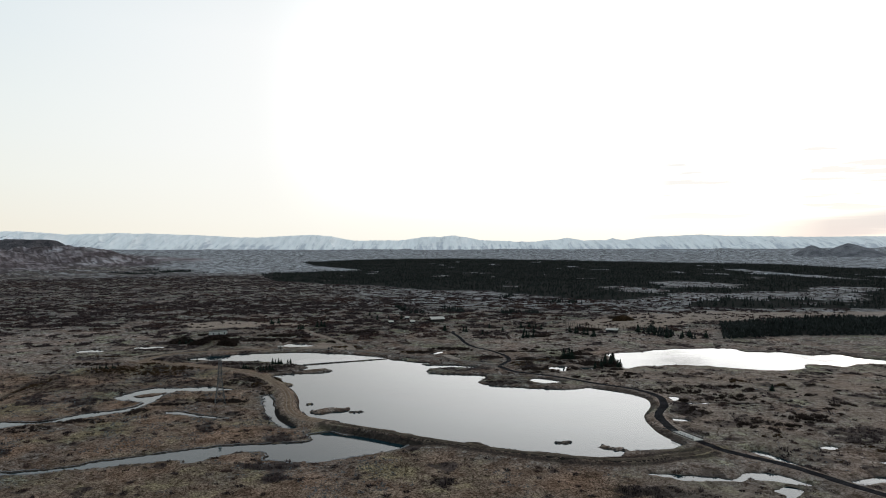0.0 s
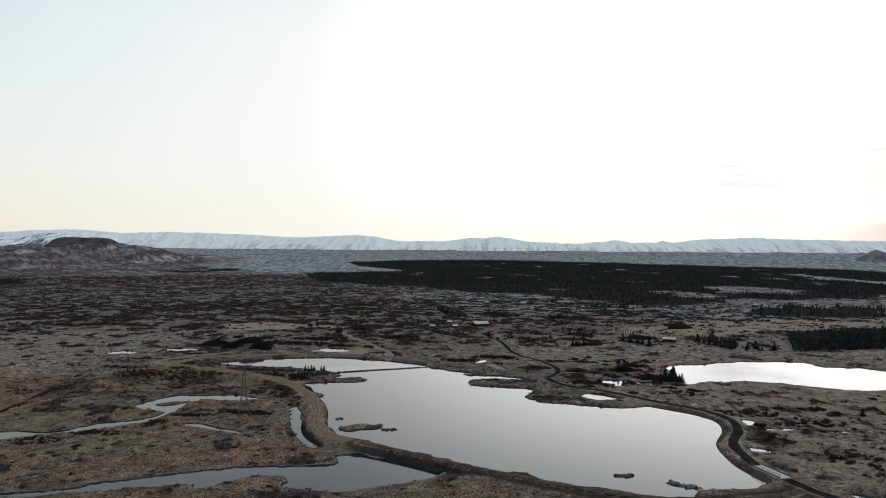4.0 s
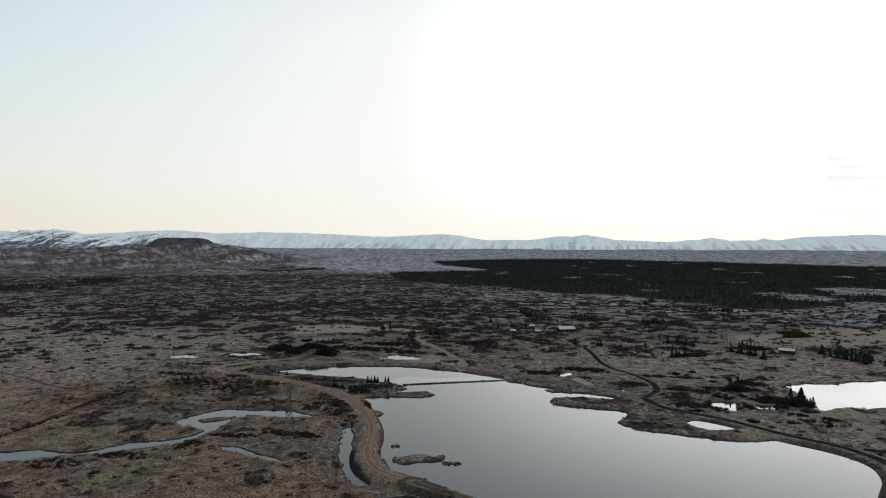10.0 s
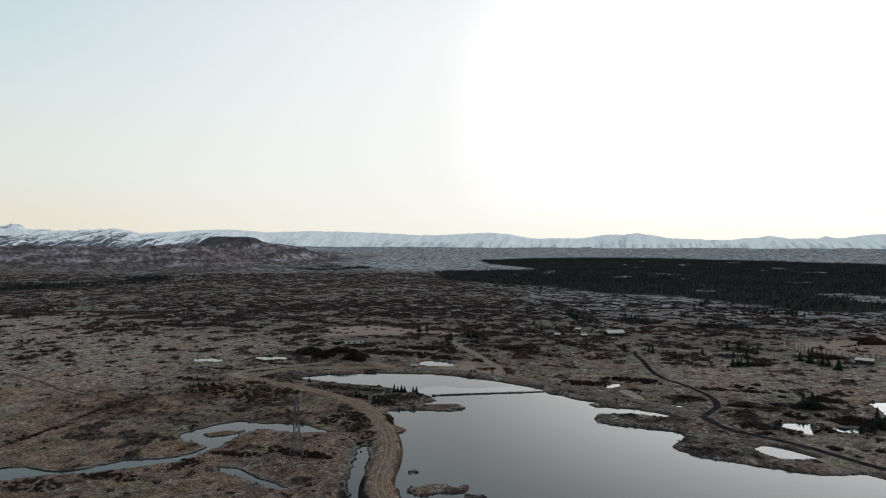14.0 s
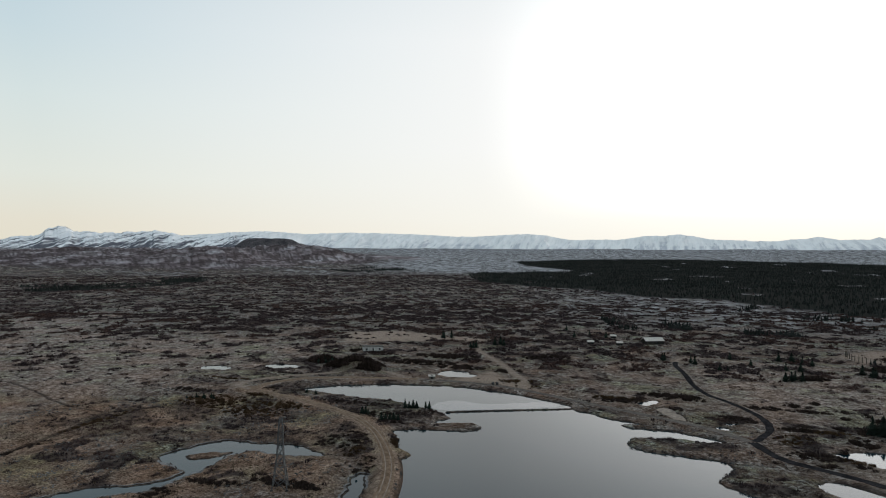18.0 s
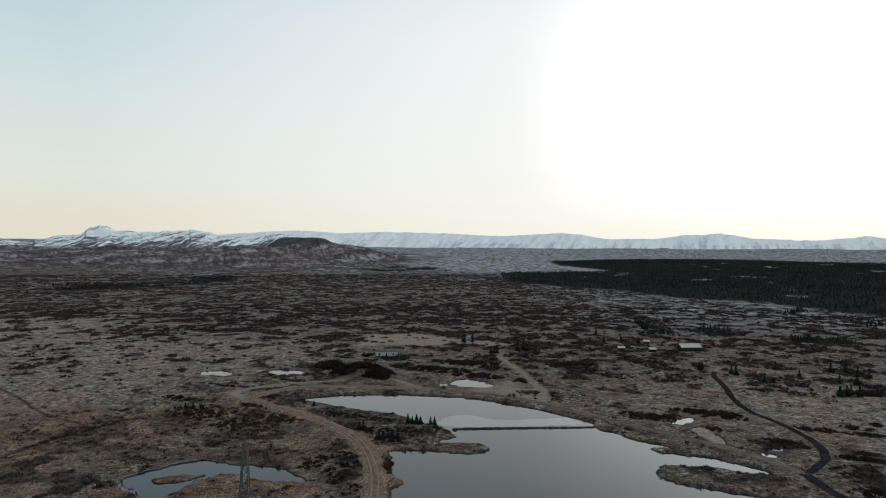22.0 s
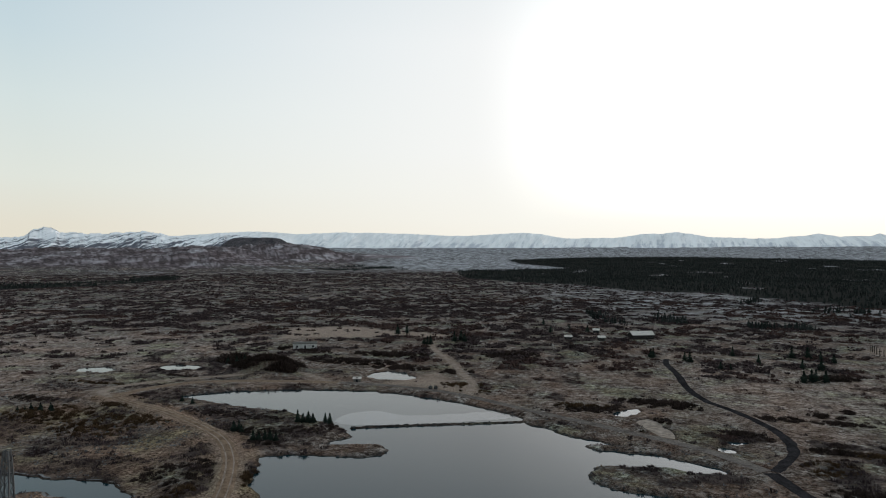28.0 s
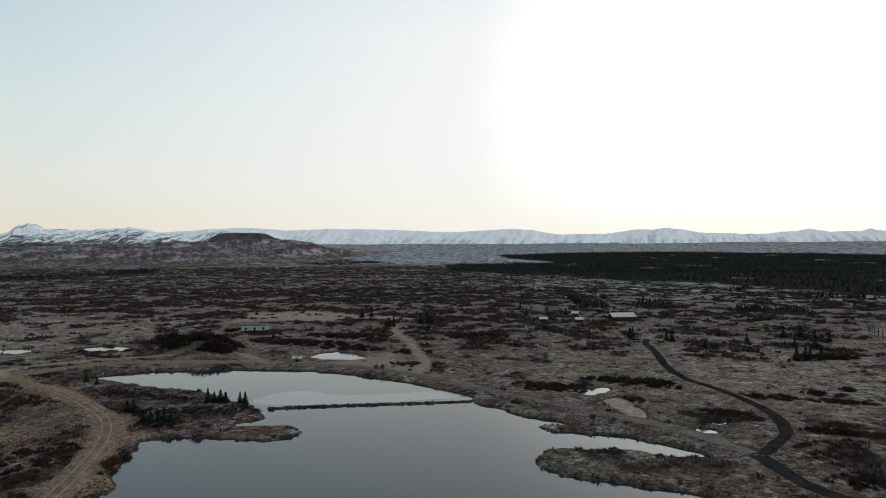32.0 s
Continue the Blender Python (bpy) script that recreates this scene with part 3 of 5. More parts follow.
FIELDS = [np.array(f, float) for f in (
    [(-228, 600), (-205, 540), (-180, 556), (-150, 575), (-120, 570), (-118, 588), (-160, 600), (-190, 612)],
    [(100, 592), (112, 562), (140, 546), (190, 570), (260, 625), (340, 650), (200, 655), (130, 622)],
    [(150, 625), (206, 690), (306, 700), (464, 700), (520, 700), (430, 655), (300, 625), (190, 600)],
    [(-82, 458), (-62, 440), (-52, 428), (-78, 436), (-92, 440)])]


FOREST_LIMITS_WEST = [
    ([(-540, 1960), (-375, 1500), (-290, 1390), (-135, 1300), (-34, 1140), (72, 1095), (165, 930), (215, 780), (300, 755), (480, 730), (760, 900), (1400, 1900), (1300, 2450), (1080, 2700), (560, 3120), (45, 3380), (-400, 3240), (-620, 2960), (-520, 2680), (-281, 2330), (-300, 2230), (-400, 2150)], 31000, -0.48, 5.2),
    ([(239, 579), (200, 478), (247, 494), (340, 505), (420, 560), (430, 640), (345, 616)], 1900, -0.7, 4.8),
    ([(-1053, 988), (-903, 876), (-858, 948), (-849, 1142), (-943, 1253)], 500, -0.1, 5.0),
    ([(-1001, 1979), (-723, 1818), (-713, 2056), (-927, 2291)], 500, -0.1, 6.0),
]
FOREST_LIMITS_MIDDLE = [
    ([(-1065, 1343), (-956, 1219), (-911, 1301), (-1004, 1419)], 250, -0.1, 5.0),
    ([(95, 600), (92, 560), (112, 548), (118, 580)], 30, 0.0, 3.5),
    ([(60, 860), (60, 700), (100, 720), (180, 760), (190, 930), (100, 1010)], 260, 0.12, 5.0),
    ([(60, 700), (58, 612), (90, 610), (100, 690)], 110, 0.0, 4.5),
    ([(-55, 760), (-40, 700), (-20, 690), (-22, 750)], 60, -0.1, 4.5),
    ([(0, 765), (-6, 720), (22, 700), (24, 745)], 60, -0.1, 4.5),
    ([(140, 530), (160, 478), (205, 480), (215, 520), (190, 560)], 150, -0.05, 4.6),
]
FOREST_LIMITS = FOREST_LIMITS_WEST + FOREST_LIMITS_MIDDLE


def glade(x, y):
    """Clearings in the plantation."""
    gap, fray = 0.0, 0.5 * fbm(x / 30, y / 45, 141)
    for gx, gy, wx, wy in ((430, 985, 95, 80), (570, 1010, 60, 60), (330, 1150, 50, 90), (500, 1330, 75, 130), (950, 1900, 32, 300), (235, 830, 70, 70), (310, 890, 45, 55), (700, 1150, 80, 70)):
        gap = np.maximum(gap, step(1.25, 0.7, np.hypot((x - gx) / wx, (y - gy) / wy) + fray))
    return 1.6 * gap + 0.14 * step(190, 330, x) * step(1400, 1100, y) * step(690, 740, y)


def ground_at(x, y):
    """Height of the ground, and where it is straw, frosted, scrubby, sandy, wet or painted as shaded."""
    x, y = np.asarray(x, float).ravel(), np.asarray(y, float).ravel()
    r = np.hypot(x - 8, y - 130)
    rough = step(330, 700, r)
    z = 0.75 + 0.5 * fbm(x / 45, y / 45, 3) + 0.45 * fbm(x / 9, y / 9, 5) + 0.18 * np.abs(fbm(x / 2.6, y / 2.6, 9, 3))
    z = z + rough * (2.2 * fbm(x / 60, y / 60, 21, 5) + 3.0 * step(600, 1400, r) * fbm(x / 240, y / 240, 25))
    z = z + RISE * np.clip((r - 1400) / 3100, 0, None) ** 2
    az = np.degrees(np.arctan2(-(x - 8), y - 130))
    hill = np.zeros_like(x)
    for a0, r0, sa, sr, h in HILLS:
        swell = h * np.exp(-((az - a0) / sa) ** 2 - ((r - r0) / sr) ** 2)
        z = z + swell * (1 + 0.5 * fbm(x / 160, y / 160, 31, 5) - 0.35 * np.abs(fbm(x / 70, y / 150, 33, 4)))
        hill = hill + swell
    hill = step(7, 16, hill + 7 * fbm(x / 120, y / 120, 35, 4)) * step(4300, 3700, r)
    md = signed(x, y, MARSH, 14.0)
    marsh = step(7, -7, md)
    z = z - 1.15 * marsh
    straw = marsh * step(-0.25, 0.35, fbm(x / 30, y / 30, 51) + 0.25)
    straw = np.maximum(straw, 0.55 * step(400, 200, r) * step(-0.1, 0.4, fbm(x / 35, y / 35, 52)))
    east = step(40, 75, x) * step(400, 340, y)
    straw = np.maximum(straw * (1 - 0.6 * east), 0.2 * east)
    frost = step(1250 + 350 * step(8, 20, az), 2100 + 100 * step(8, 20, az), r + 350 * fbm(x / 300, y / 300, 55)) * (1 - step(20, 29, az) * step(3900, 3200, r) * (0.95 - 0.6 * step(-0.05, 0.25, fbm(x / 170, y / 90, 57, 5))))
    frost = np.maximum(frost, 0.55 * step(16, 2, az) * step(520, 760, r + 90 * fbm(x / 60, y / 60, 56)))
    meadow = np.clip(step(-150, -250, x) * step(590, 480, y) + 0.5 * step(5, 40, x) * step(580, 520, y) * step(370, 410, y) + 0.5 * step(-60, -20, x) * step(540, 480, y) * step(400, 420, y), 0, 1)
    meadow = np.maximum(meadow, step(14, -10, signed(x, y, OLD_PASTURE, 30.0) + 16 * fbm(x / 26, y / 26, 58)))
    patch = fbm(x / 9.5, y / 11, 61, 5) + 0.30 * fbm(x / 55, y / 55, 64, 3)
    scrub = step(0.02, 0.12, patch - 0.14 + 0.17 * step(300, 520, r) - 0.10 * marsh - 0.10 * east + 0.08 * step(450, 650, r) * step(1700, 1200, r) - 0.24 * meadow - 0.08 * step(1000, 1600, r) * step(14, 4, az) + 0.01 * step(4, 16, az) * step(450, 620, r) + 0.09 * step(4, 14, az) * step(1350, 1600, r) - 0.11 * step(14, 0, az) * step(420, 560, r))
    scrub = scrub * (1 - step(0.5, 1.0, frost)) * 0.8
    knoll = step(-235, -205, x) * step(-70, -90, x) * step(290, 320, y) * step(440, 410, y)
    scrub = np.maximum(scrub, 0.5 * knoll * step(-0.12, 0.28, fbm(x / 13, y / 13, 77)))
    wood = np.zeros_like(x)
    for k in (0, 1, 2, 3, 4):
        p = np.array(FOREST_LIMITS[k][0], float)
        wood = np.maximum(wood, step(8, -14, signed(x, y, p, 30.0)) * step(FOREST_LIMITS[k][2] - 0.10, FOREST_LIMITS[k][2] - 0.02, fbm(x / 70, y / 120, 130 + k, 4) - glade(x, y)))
    scrub = scrub * (1 - 0.6 * step(150, 260, x) * step(700, 780, y) * step(2200, 1600, y))
    sand = np.zeros_like(x)
    for f in FIELDS:
        sand = np.maximum(sand, step(6, -3, signed(x, y, f, 12.0) + 7 * fbm(x / 9, y / 9, 71)) * (0.85 if f[0, 0] > 0 else 1.0))
    sand *= 0.85
    sand = np.maximum(sand, 0.4 * east * step(-0.2, 0.2, fbm(x / 18, y / 18, 73)))
    # the mound by the far shore
    mound = np.exp(-((x + 151) / 15) ** 2 - ((y - 446) / 9) ** 2)
    z = z + 5.2 * mound
    scrub = np.maximum(scrub, 0.9 * step(0.3, 0.6, mound))
    wet_shade, pale = np.zeros_like(x), np.zeros_like(x)
    # pools and lakes
    for i, (_, level, _, _, _) in enumerate(PONDS):
        d = signed(x, y, SHORES[i], 12.0)
        if i in (0, 2):
            for s in ISLET_SHORES:
                d = np.maximum(d, -signed(x, y, s, 12.0))
        d = d + 0.35
        if level < -0.9:
            bank = level + np.where(d > 0, np.minimum(0.9 * d, 0.22 + 0.03 * d), np.maximum(0.55 * d, -1.5))
            reach = 11.0
            k = step(reach, 2.0, d)
        else:
            bank = level + np.where(d > 0, 0.45 * d, np.maximum(0.55 * d, -1.5))
            reach = 3.0
            k = step(reach, 0.2, d)
        z = np.where(d < reach, z * (1 - k) + bank * k, z)
        # dark waterline: wet mud, with the shade of the cut bank painted in
        wet_shade = np.maximum(wet_shade, step(0.75, 0.1, d) * (0.95 if level < -0.9 else 0.7))
        pale = np.maximum(pale, 0.7 * step(3.5, 0.5, d + 3 * fbm(x / 6, y / 6, 88)) if level < -0.9 else 0)
    # tracks on their low banks
    for (name, _, width, crest, mat, _), line in zip(TRACKS, LINES):
        d = edge_distance(x, y, line, False, 9.0)
        flat = width / 2 + (0.5 if name == "dam_crest" else 0.9)
        side = crest - np.clip(d - flat, 0, None) * (1.0 if name == "dam_crest" else 0.75 if name == "dam_track" else 0.4)
        z = np.where(d < 9, np.where(d < flat, crest, np.maximum(z, side)), z)
        if name == "dam_track":
            straw = np.maximum(straw, step(9, 6, d))
            sand = np.maximum(sand, 0.35 * step(5.0, 2.4, d + 2 * fbm(x / 4, y / 4, 78)))
        elif mat is GRAVEL:
            sand = np.maximum(sand, 0.4 * step(4.2, 2.0, d + 2 * fbm(x / 4, y / 4, 79)))
        if name == "dam_crest":
            dark = step(6.0, 4.0, d)
            scrub, straw = scrub * (1 - dark) + 0.5 * dark, straw * (1 - dark) + 0.8 * dark
        wet_shade = wet_shade * step(width / 2, width / 2 + 2.2, d)
        # a dark band painted down the dam's side for its shade
        if name == "dam_crest":
            wet_shade = np.maximum(wet_shade, 0.6 * step(1.5, 2.2, d) * step(4.6, 3.8, d))
        scrub = scrub * step(width / 2, width / 2 + (3 if name != "dam_crest" else 1), d)
    d = edge_distance(x, y, DIKE, False, 4.0)
    z = np.maximum(z, 0.38 - np.clip(d - 0.35, 0, None) * 0.8)
    wet_shade = np.where(d < 1.2, 0.55, wet_shade)
    # old ditches and faint paths
    for line, w in zip(DITCHES, (1.8, 1.1, 1.1)):
        d = edge_distance(x, y, line, False, 4.0)
        z = z - 0.35 * step(w, 0, d)
        wet_shade = np.maximum(wet_shade, 0.7 * step(w, 0.3 * w, d))
    straw = straw * (1 - 0.75 * pale)
    return z, {"wood": wood, "hill": hill, "meadow": np.maximum(meadow * 0.75, 0.9 * east), "rough": rough, "straw": straw, "frost": frost, "scrub": scrub, "sand": sand, "wet_shade": wet_shade}


RISE = 108.0
OLD_PASTURE = np.array([(-640, 480), (-540, 600), (-500, 640), (-430, 540), (-350, 490), (-300, 440), (-290, 385), (-420, 330)], float)
HILLS = [  # azimuth, distance, spread of both, height
    (33.0, 2880, 6.0, 230, 16), (42.0, 2550, 7.0, 420, 38), (37.5, 2350, 5.0, 300, 26), (31.0, 2700, 4.5, 300, 30), (52.0, 2800, 6, 420, 20), (60.0, 2500, 7, 500, 26), (54.5, 3450, 3.5, 260, 24), (58.0, 3350, 3.0, 260, 14), (24.0, 3000, 6, 300, 14), (36.5, 2980, 9.0, 330, 20), (29.0, 2900, 5.0, 250, 18), (47.0, 3100, 6.0, 300, 22)]


# ---------------------------------------------------------------- mesh helpers
def mesh_of(name, verts, faces, mats, smooth=False):
    me = bpy.data.meshes.new(name)
    me.from_pydata([tuple(v) for v in verts], [], [tuple(f) for f in faces])
    for m in (mats if isinstance(mats, (list, tuple)) else [mats]):
        me.materials.append(m)
    if smooth:
        me.polygons.foreach_set("use_smooth", [True] * len(me.polygons))
    me.update()
    return me


def raw_mesh(name, verts, faces, mat, smooth=False):
    """A mesh from arrays: verts n x 3, faces n x k."""
    v, f = np.asarray(verts, np.float32), np.asarray(faces, np.int32)
    me = bpy.data.meshes.new(name)
    me.vertices.add(len(v))
    me.vertices.foreach_set("co", v.ravel())
    k = f.shape[1]
    me.loops.add(f.size)
    me.loops.foreach_set("vertex_index", f.ravel())
    me.polygons.add(len(f))
    me.polygons.foreach_set("loop_start", np.arange(0, f.size, k, dtype=np.int32))
    if smooth:
        me.polygons.foreach_set("use_smooth", np.ones(len(f), bool))
    me.materials.append(mat)
    me.update(calc_edges=True)
    return me


def part(name, bm, mat, parent, label=""):
    me = bpy.data.meshes.new(name)
    bm.to_mesh(me)
    bm.free()
    me.materials.append(mat)
    ob = new(name, me)
    ob.parent = parent
    return tagged(ob, label)


def box(bm, x, y, z, sx, sy, sz, m=None):
    """A box by its centre and sizes."""
    mat = Matrix.Translation((x, y, z)) @ Matrix.Diagonal((sx, sy, sz, 1))
    bmesh.ops.create_cube(bm, size=1, matrix=(m @ mat) if m else mat)
    return bm


def bar(bm, a, b, r, sides=4):
    a, b = Vector(a), Vector(b)
    d = b - a
    m = Matrix.Translation((a + b) / 2) @ d.to_track_quat("Z", "Y").to_matrix().to_4x4()
    bmesh.ops.create_cone(bm, cap_ends=True, segments=sides, radius1=r, radius2=r, depth=d.length, matrix=m)
    return bm


def scattered(name, templates, x, y, z, size, turn, mat, label, category, tall=None):
    """Many small plants, one object of kind stuff."""
    vs, fs, base = [], [], 0
    pick = np.random.randint(0, len(templates), len(x))
    tall = size if tall is None else tall
    for k, (tv, tf) in enumerate(templates):
        ix = np.nonzero(pick == k)[0]
        if not len(ix):
            continue
        c, s = np.cos(turn[ix])[:, None], np.sin(turn[ix])[:, None]
        X = (tv[None, :, 0] * c - tv[None, :, 1] * s) * size[ix][:, None] + x[ix][:, None]
        Y = (tv[None, :, 0] * s + tv[None, :, 1] * c) * size[ix][:, None] + y[ix][:, None]
        Z = tv[None, :, 2] * tall[ix][:, None] + z[ix][:, None]
        vs.append(np.stack([X, Y, Z], -1).reshape(-1, 3))
        fs.append((tf[None] + (np.arange(len(ix)) * len(tv))[:, None, None] + base).reshape(-1, 3))
        base += len(ix) * len(tv)
    ob = new(name, raw_mesh(name, np.concatenate(vs), np.concatenate(fs), mat))
    return tagged(ob, label, category, kind="stuff")


def twig_dome(n, seed, spread=1.0, high=0.5, width=0.10):
    """A low bush of many slender blades, unit radius."""
    g = np.random.default_rng(seed)
    v, f = [], []
    for i in range(n):
        a, q = g.uniform(0, 2 * np.pi), np.sqrt(g.uniform())
        bx, by = spread * 0.7 * q * np.cos(a), spread * 0.7 * q * np.sin(a)
        tx, ty = bx * 1.4 + g.normal() * 0.12, by * 1.4 + g.normal() * 0.12
        tz = high * (1.0 - 0.65 * q * q) * g.uniform(0.55, 1.1)
        w, t = width * g.uniform(0.6, 1.5), g.uniform(0, np.pi)
        k = len(v)
        v += [(bx - w * np.cos(t), by - w * np.sin(t), -0.05), (bx + w * np.cos(t), by + w * np.sin(t), -0.05), (tx + 0.6 * w * np.cos(t), ty + 0.6 * w * np.sin(t), tz), (tx - 0.6 * w * np.cos(t), ty - 0.6 * w * np.sin(t), tz * 0.9)]
        f += [(k, k + 1, k + 2), (k, k + 2, k + 3)]
    return np.array(v), np.array(f)


def spruce_shape(tiers, points, seed, radius=0.24):
    """Jagged skirts of a spruce, unit height."""
    g = np.random.default_rng(seed)
    v, f = [], []
    for t in range(tiers):
        z0, z1 = 0.06 + 0.80 * t / tiers, min(1.0, 0.06 + 0.80 * t / tiers + 1.7 / tiers * 0.62)
        if t == tiers - 1:
            z1 = 1.0
        rr = radius * (1 - 0.86 * t / tiers)
        k, ph = len(v), g.uniform(0, 6.28)
        v.append((g.normal() * 0.006, g.normal() * 0.006, z1))
        for i in range(points):
            a = ph + 2 * np.pi * i / points
            q = rr * (g.uniform(0.85, 1.2) if i % 2 == 0 else g.uniform(0.5, 0.7))
            v.append((q * np.cos(a), q * np.sin(a), z0 + g.uniform(-0.02, 0.03) + (0.03 if i % 2 else 0)))
        for i in range(points):
            f.append((k, k + 1 + i, k + 1 + (i + 1) % points))
    return np.array(v), np.array(f)


# ---------------------------------------------------------------- ground
def build_ground():
    th = np.radians(np.concatenate([np.arange(-180, -40, 4.0), np.linspace(-40, 60, 761), np.arange(64, 180, 4.0)]))
    rs = [0.001, *range(5, 148, 5)]
    while rs[-1] < 470:
        rs.append(rs[-1] + 0.85)
    while rs[-1] < 4750:
        rs.append(rs[-1] * 1.0115)
    rs = np.array(rs)
    R, T = np.meshgrid(rs, th, indexing="ij")
    x, y = (0.7 - R * np.sin(T)).ravel(), (R * np.cos(T) - 1.3).ravel()
    z, attrs = ground_at(x, y)
    nr, nt_ = len(rs), len(th)
    i, j = np.meshgrid(np.arange(nr - 1), np.arange(nt_), indexing="ij")
    a = i * nt_ + j
    b = i * nt_ + (j + 1) % nt_
    faces = np.stack([a, b, b + nt_, a + nt_], -1).reshape(-1, 4)
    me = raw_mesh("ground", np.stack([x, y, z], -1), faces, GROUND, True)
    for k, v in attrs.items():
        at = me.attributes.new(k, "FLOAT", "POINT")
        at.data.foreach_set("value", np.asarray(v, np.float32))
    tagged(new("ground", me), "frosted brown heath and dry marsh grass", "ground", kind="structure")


build_ground()


def build_water():
    for (name, level, _, _, words), p in zip(PONDS, SHORES):
        bm = bmesh.new()
        face = bm.faces.new([bm.verts.new((px, py, level)) for px, py in p])
        bm.normal_update()
        if face.normal.z < 0:
            face.normal_flip()
        bmesh.ops.triangulate(bm, faces=[face])
        me = bpy.data.meshes.new(name)
        bm.to_mesh(me)
        bm.free()
        me.materials.append(ICE if name == "frozen_pool" else PEAT_WATER if name == "stream_pool" else WATER)
        tagged(new(name, me), words, "pond" if name != "lake" else "lake", kind="structure")


build_water()


def build_banks():
    """The cut edge of the turf round each water: a dark peat face under a rimed lip."""
    rings = [(p, level, 1, name) for (name, level, _, _, _), p in zip(PONDS, SHORES)] + [(p, PONDS[0][1] if i < 5 else PONDS[2][1], -1, "islet") for i, p in enumerate(ISLET_SHORES)]
    for p, level, side, name in rings:
        tall = 0.34 if name in ("stream_pool", "islet") else 0.30 if name == "lake" else 0.16
        d = np.roll(p, -2, 0) - np.roll(p, 2, 0)
        d /= np.maximum(np.hypot(d[:, 0], d[:, 1]), 1e-6)[:, None]
        area = np.sum(p[:, 0] * np.roll(p[:, 1], -1) - np.roll(p[:, 0], -1) * p[:, 1])
        nrm = np.stack([d[:, 1], -d[:, 0]], -1) * (1 if area > 0 else -1) * side
        up = tall * (0.75 + 0.5 * fbm(p[:, 0] / 4, p[:, 1] / 4, 301))
        prof = [(-0.10, -0.25), (0.02, 0.55), (0.16, 1.0), (0.75, 0.95), (1.5, 0.30)]
        v = np.stack([np.column_stack([p + nrm * u, np.where(h < 0, level + h, level + h * up)]) for u, h in prof], 1)
        n, m = v.shape[:2]
        i, j = np.meshgrid(np.arange(n), np.arange(m - 1), indexing="ij")
        k = (i + 1) % n
        f = np.stack([i * m + j, k * m + j, k * m + j + 1, i * m + j + 1], -1).reshape(-1, 4)
        me = raw_mesh("bank", v.reshape(-1, 3), f, PEAT, True)
        me.materials.append(RIME if name == "stream_pool" else BANK_TURF)
        me.polygons.foreach_set("material_index", (np.tile(np.arange(m - 1), n) >= 2).astype(np.int32))
        tagged(new("bank", me), "low cut turf bank with a dark peat face", "bank", kind="structure")


build_banks()


def build_tracks():
    for (name, _, width, crest, mat, words), line in zip(TRACKS, LINES):
        p = curve_through(line[::3], 1.0, False)
        d = np.gradient(p, axis=0)
        d /= np.hypot(d[:, 0], d[:, 1])[:, None]
        nrm = np.stack([-d[:, 1], d[:, 0]], -1)
        # crown, two wheel ruts and soft ragged edges
        prof = [(-0.5, -0.05), (-0.40, 0.03), (-0.29, -0.02), (-0.19, -0.03), (-0.10, 0.06), (0.0, 0.08), (0.10, 0.06), (0.19, -0.03), (0.29, -0.02), (0.40, 0.03), (0.5, -0.05)]
        v = []
        for k, (u, h) in enumerate(prof):
            wob = 0.35 * fbm(p[:, 0] / 3, p[:, 1] / 3, 90 + k) * (1.6 if k in (0, len(prof) - 1) else 0.3)
            q = p + nrm * (u * width + wob)[:, None]
            v.append(np.column_stack([q, np.full(len(q), crest + 0.06 + h)]))
        v = np.stack(v, 1)
        n, m = v.shape[:2]
        i, j = np.meshgrid(np.arange(n - 1), np.arange(m - 1), indexing="ij")
        a = i * m + j
        faces = np.stack([a, a + m, a + m + 1, a + 1], -1).reshape(-1, 4)
        me = raw_mesh(name, v.reshape(-1, 3), faces, mat, True)
        if mat is GRAVEL and width > 3:
            me.materials.append(TURF)
            col = np.tile(np.arange(m - 1), n - 1)
            keep = ~np.isin(col, (2, 7))
            me.polygons.foreach_set("material_index", keep.astype(np.int32))
        tagged(new(name, me), words, "road", kind="structure")


build_tracks()


def build_dam_face():
    """The steep dark outer face of the dam, its turf darkened further for shade."""
    p = curve_through(LINES[1][::3], 1.0, False)
    d = np.gradient(p, axis=0)
    d /= np.hypot(d[:, 0], d[:, 1])[:, None]
    nrm = np.stack([d[:, 1], -d[:, 0]], -1)
    fade = np.clip(np.minimum(np.arange(len(p)), np.arange(len(p))[::-1]) / 12.0, 0, 1)
    v = []
    for k, (u, z) in enumerate(((1.30, 1.09), (1.65, 0.98), (2.3, 0.48), (3.1, -0.22), (4.0, -0.95), (4.6, -1.45))):
        wob = 0.28 * fbm(p[:, 0] / 1.8, p[:, 1] / 1.8, 411 + k) * (0.3 if k == 0 else 1.0)
        v.append(np.column_stack([p + nrm * (u + wob)[:, None], z - 0.5 * (1 - fade) + 0.10 * fbm(p[:, 0] / 1.2, p[:, 1] / 1.2, 421 + k)]))
    v = np.stack(v, 1)
    n, m = v.shape[:2]
    i, j = np.meshgrid(np.arange(n - 1), np.arange(m - 1), indexing="ij")
    q = i * m + j
    f = np.stack([q, q + 1, q + m + 1, q + m], -1).reshape(-1, 4)
    tagged(new("dam_face", raw_mesh("dam_face", v.reshape(-1, 3), f, DAM_FACE_SHADED, True)), "steep dark turf and stone face of the earth dam, shade painted in", "dam", kind="structure")


build_dam_face()


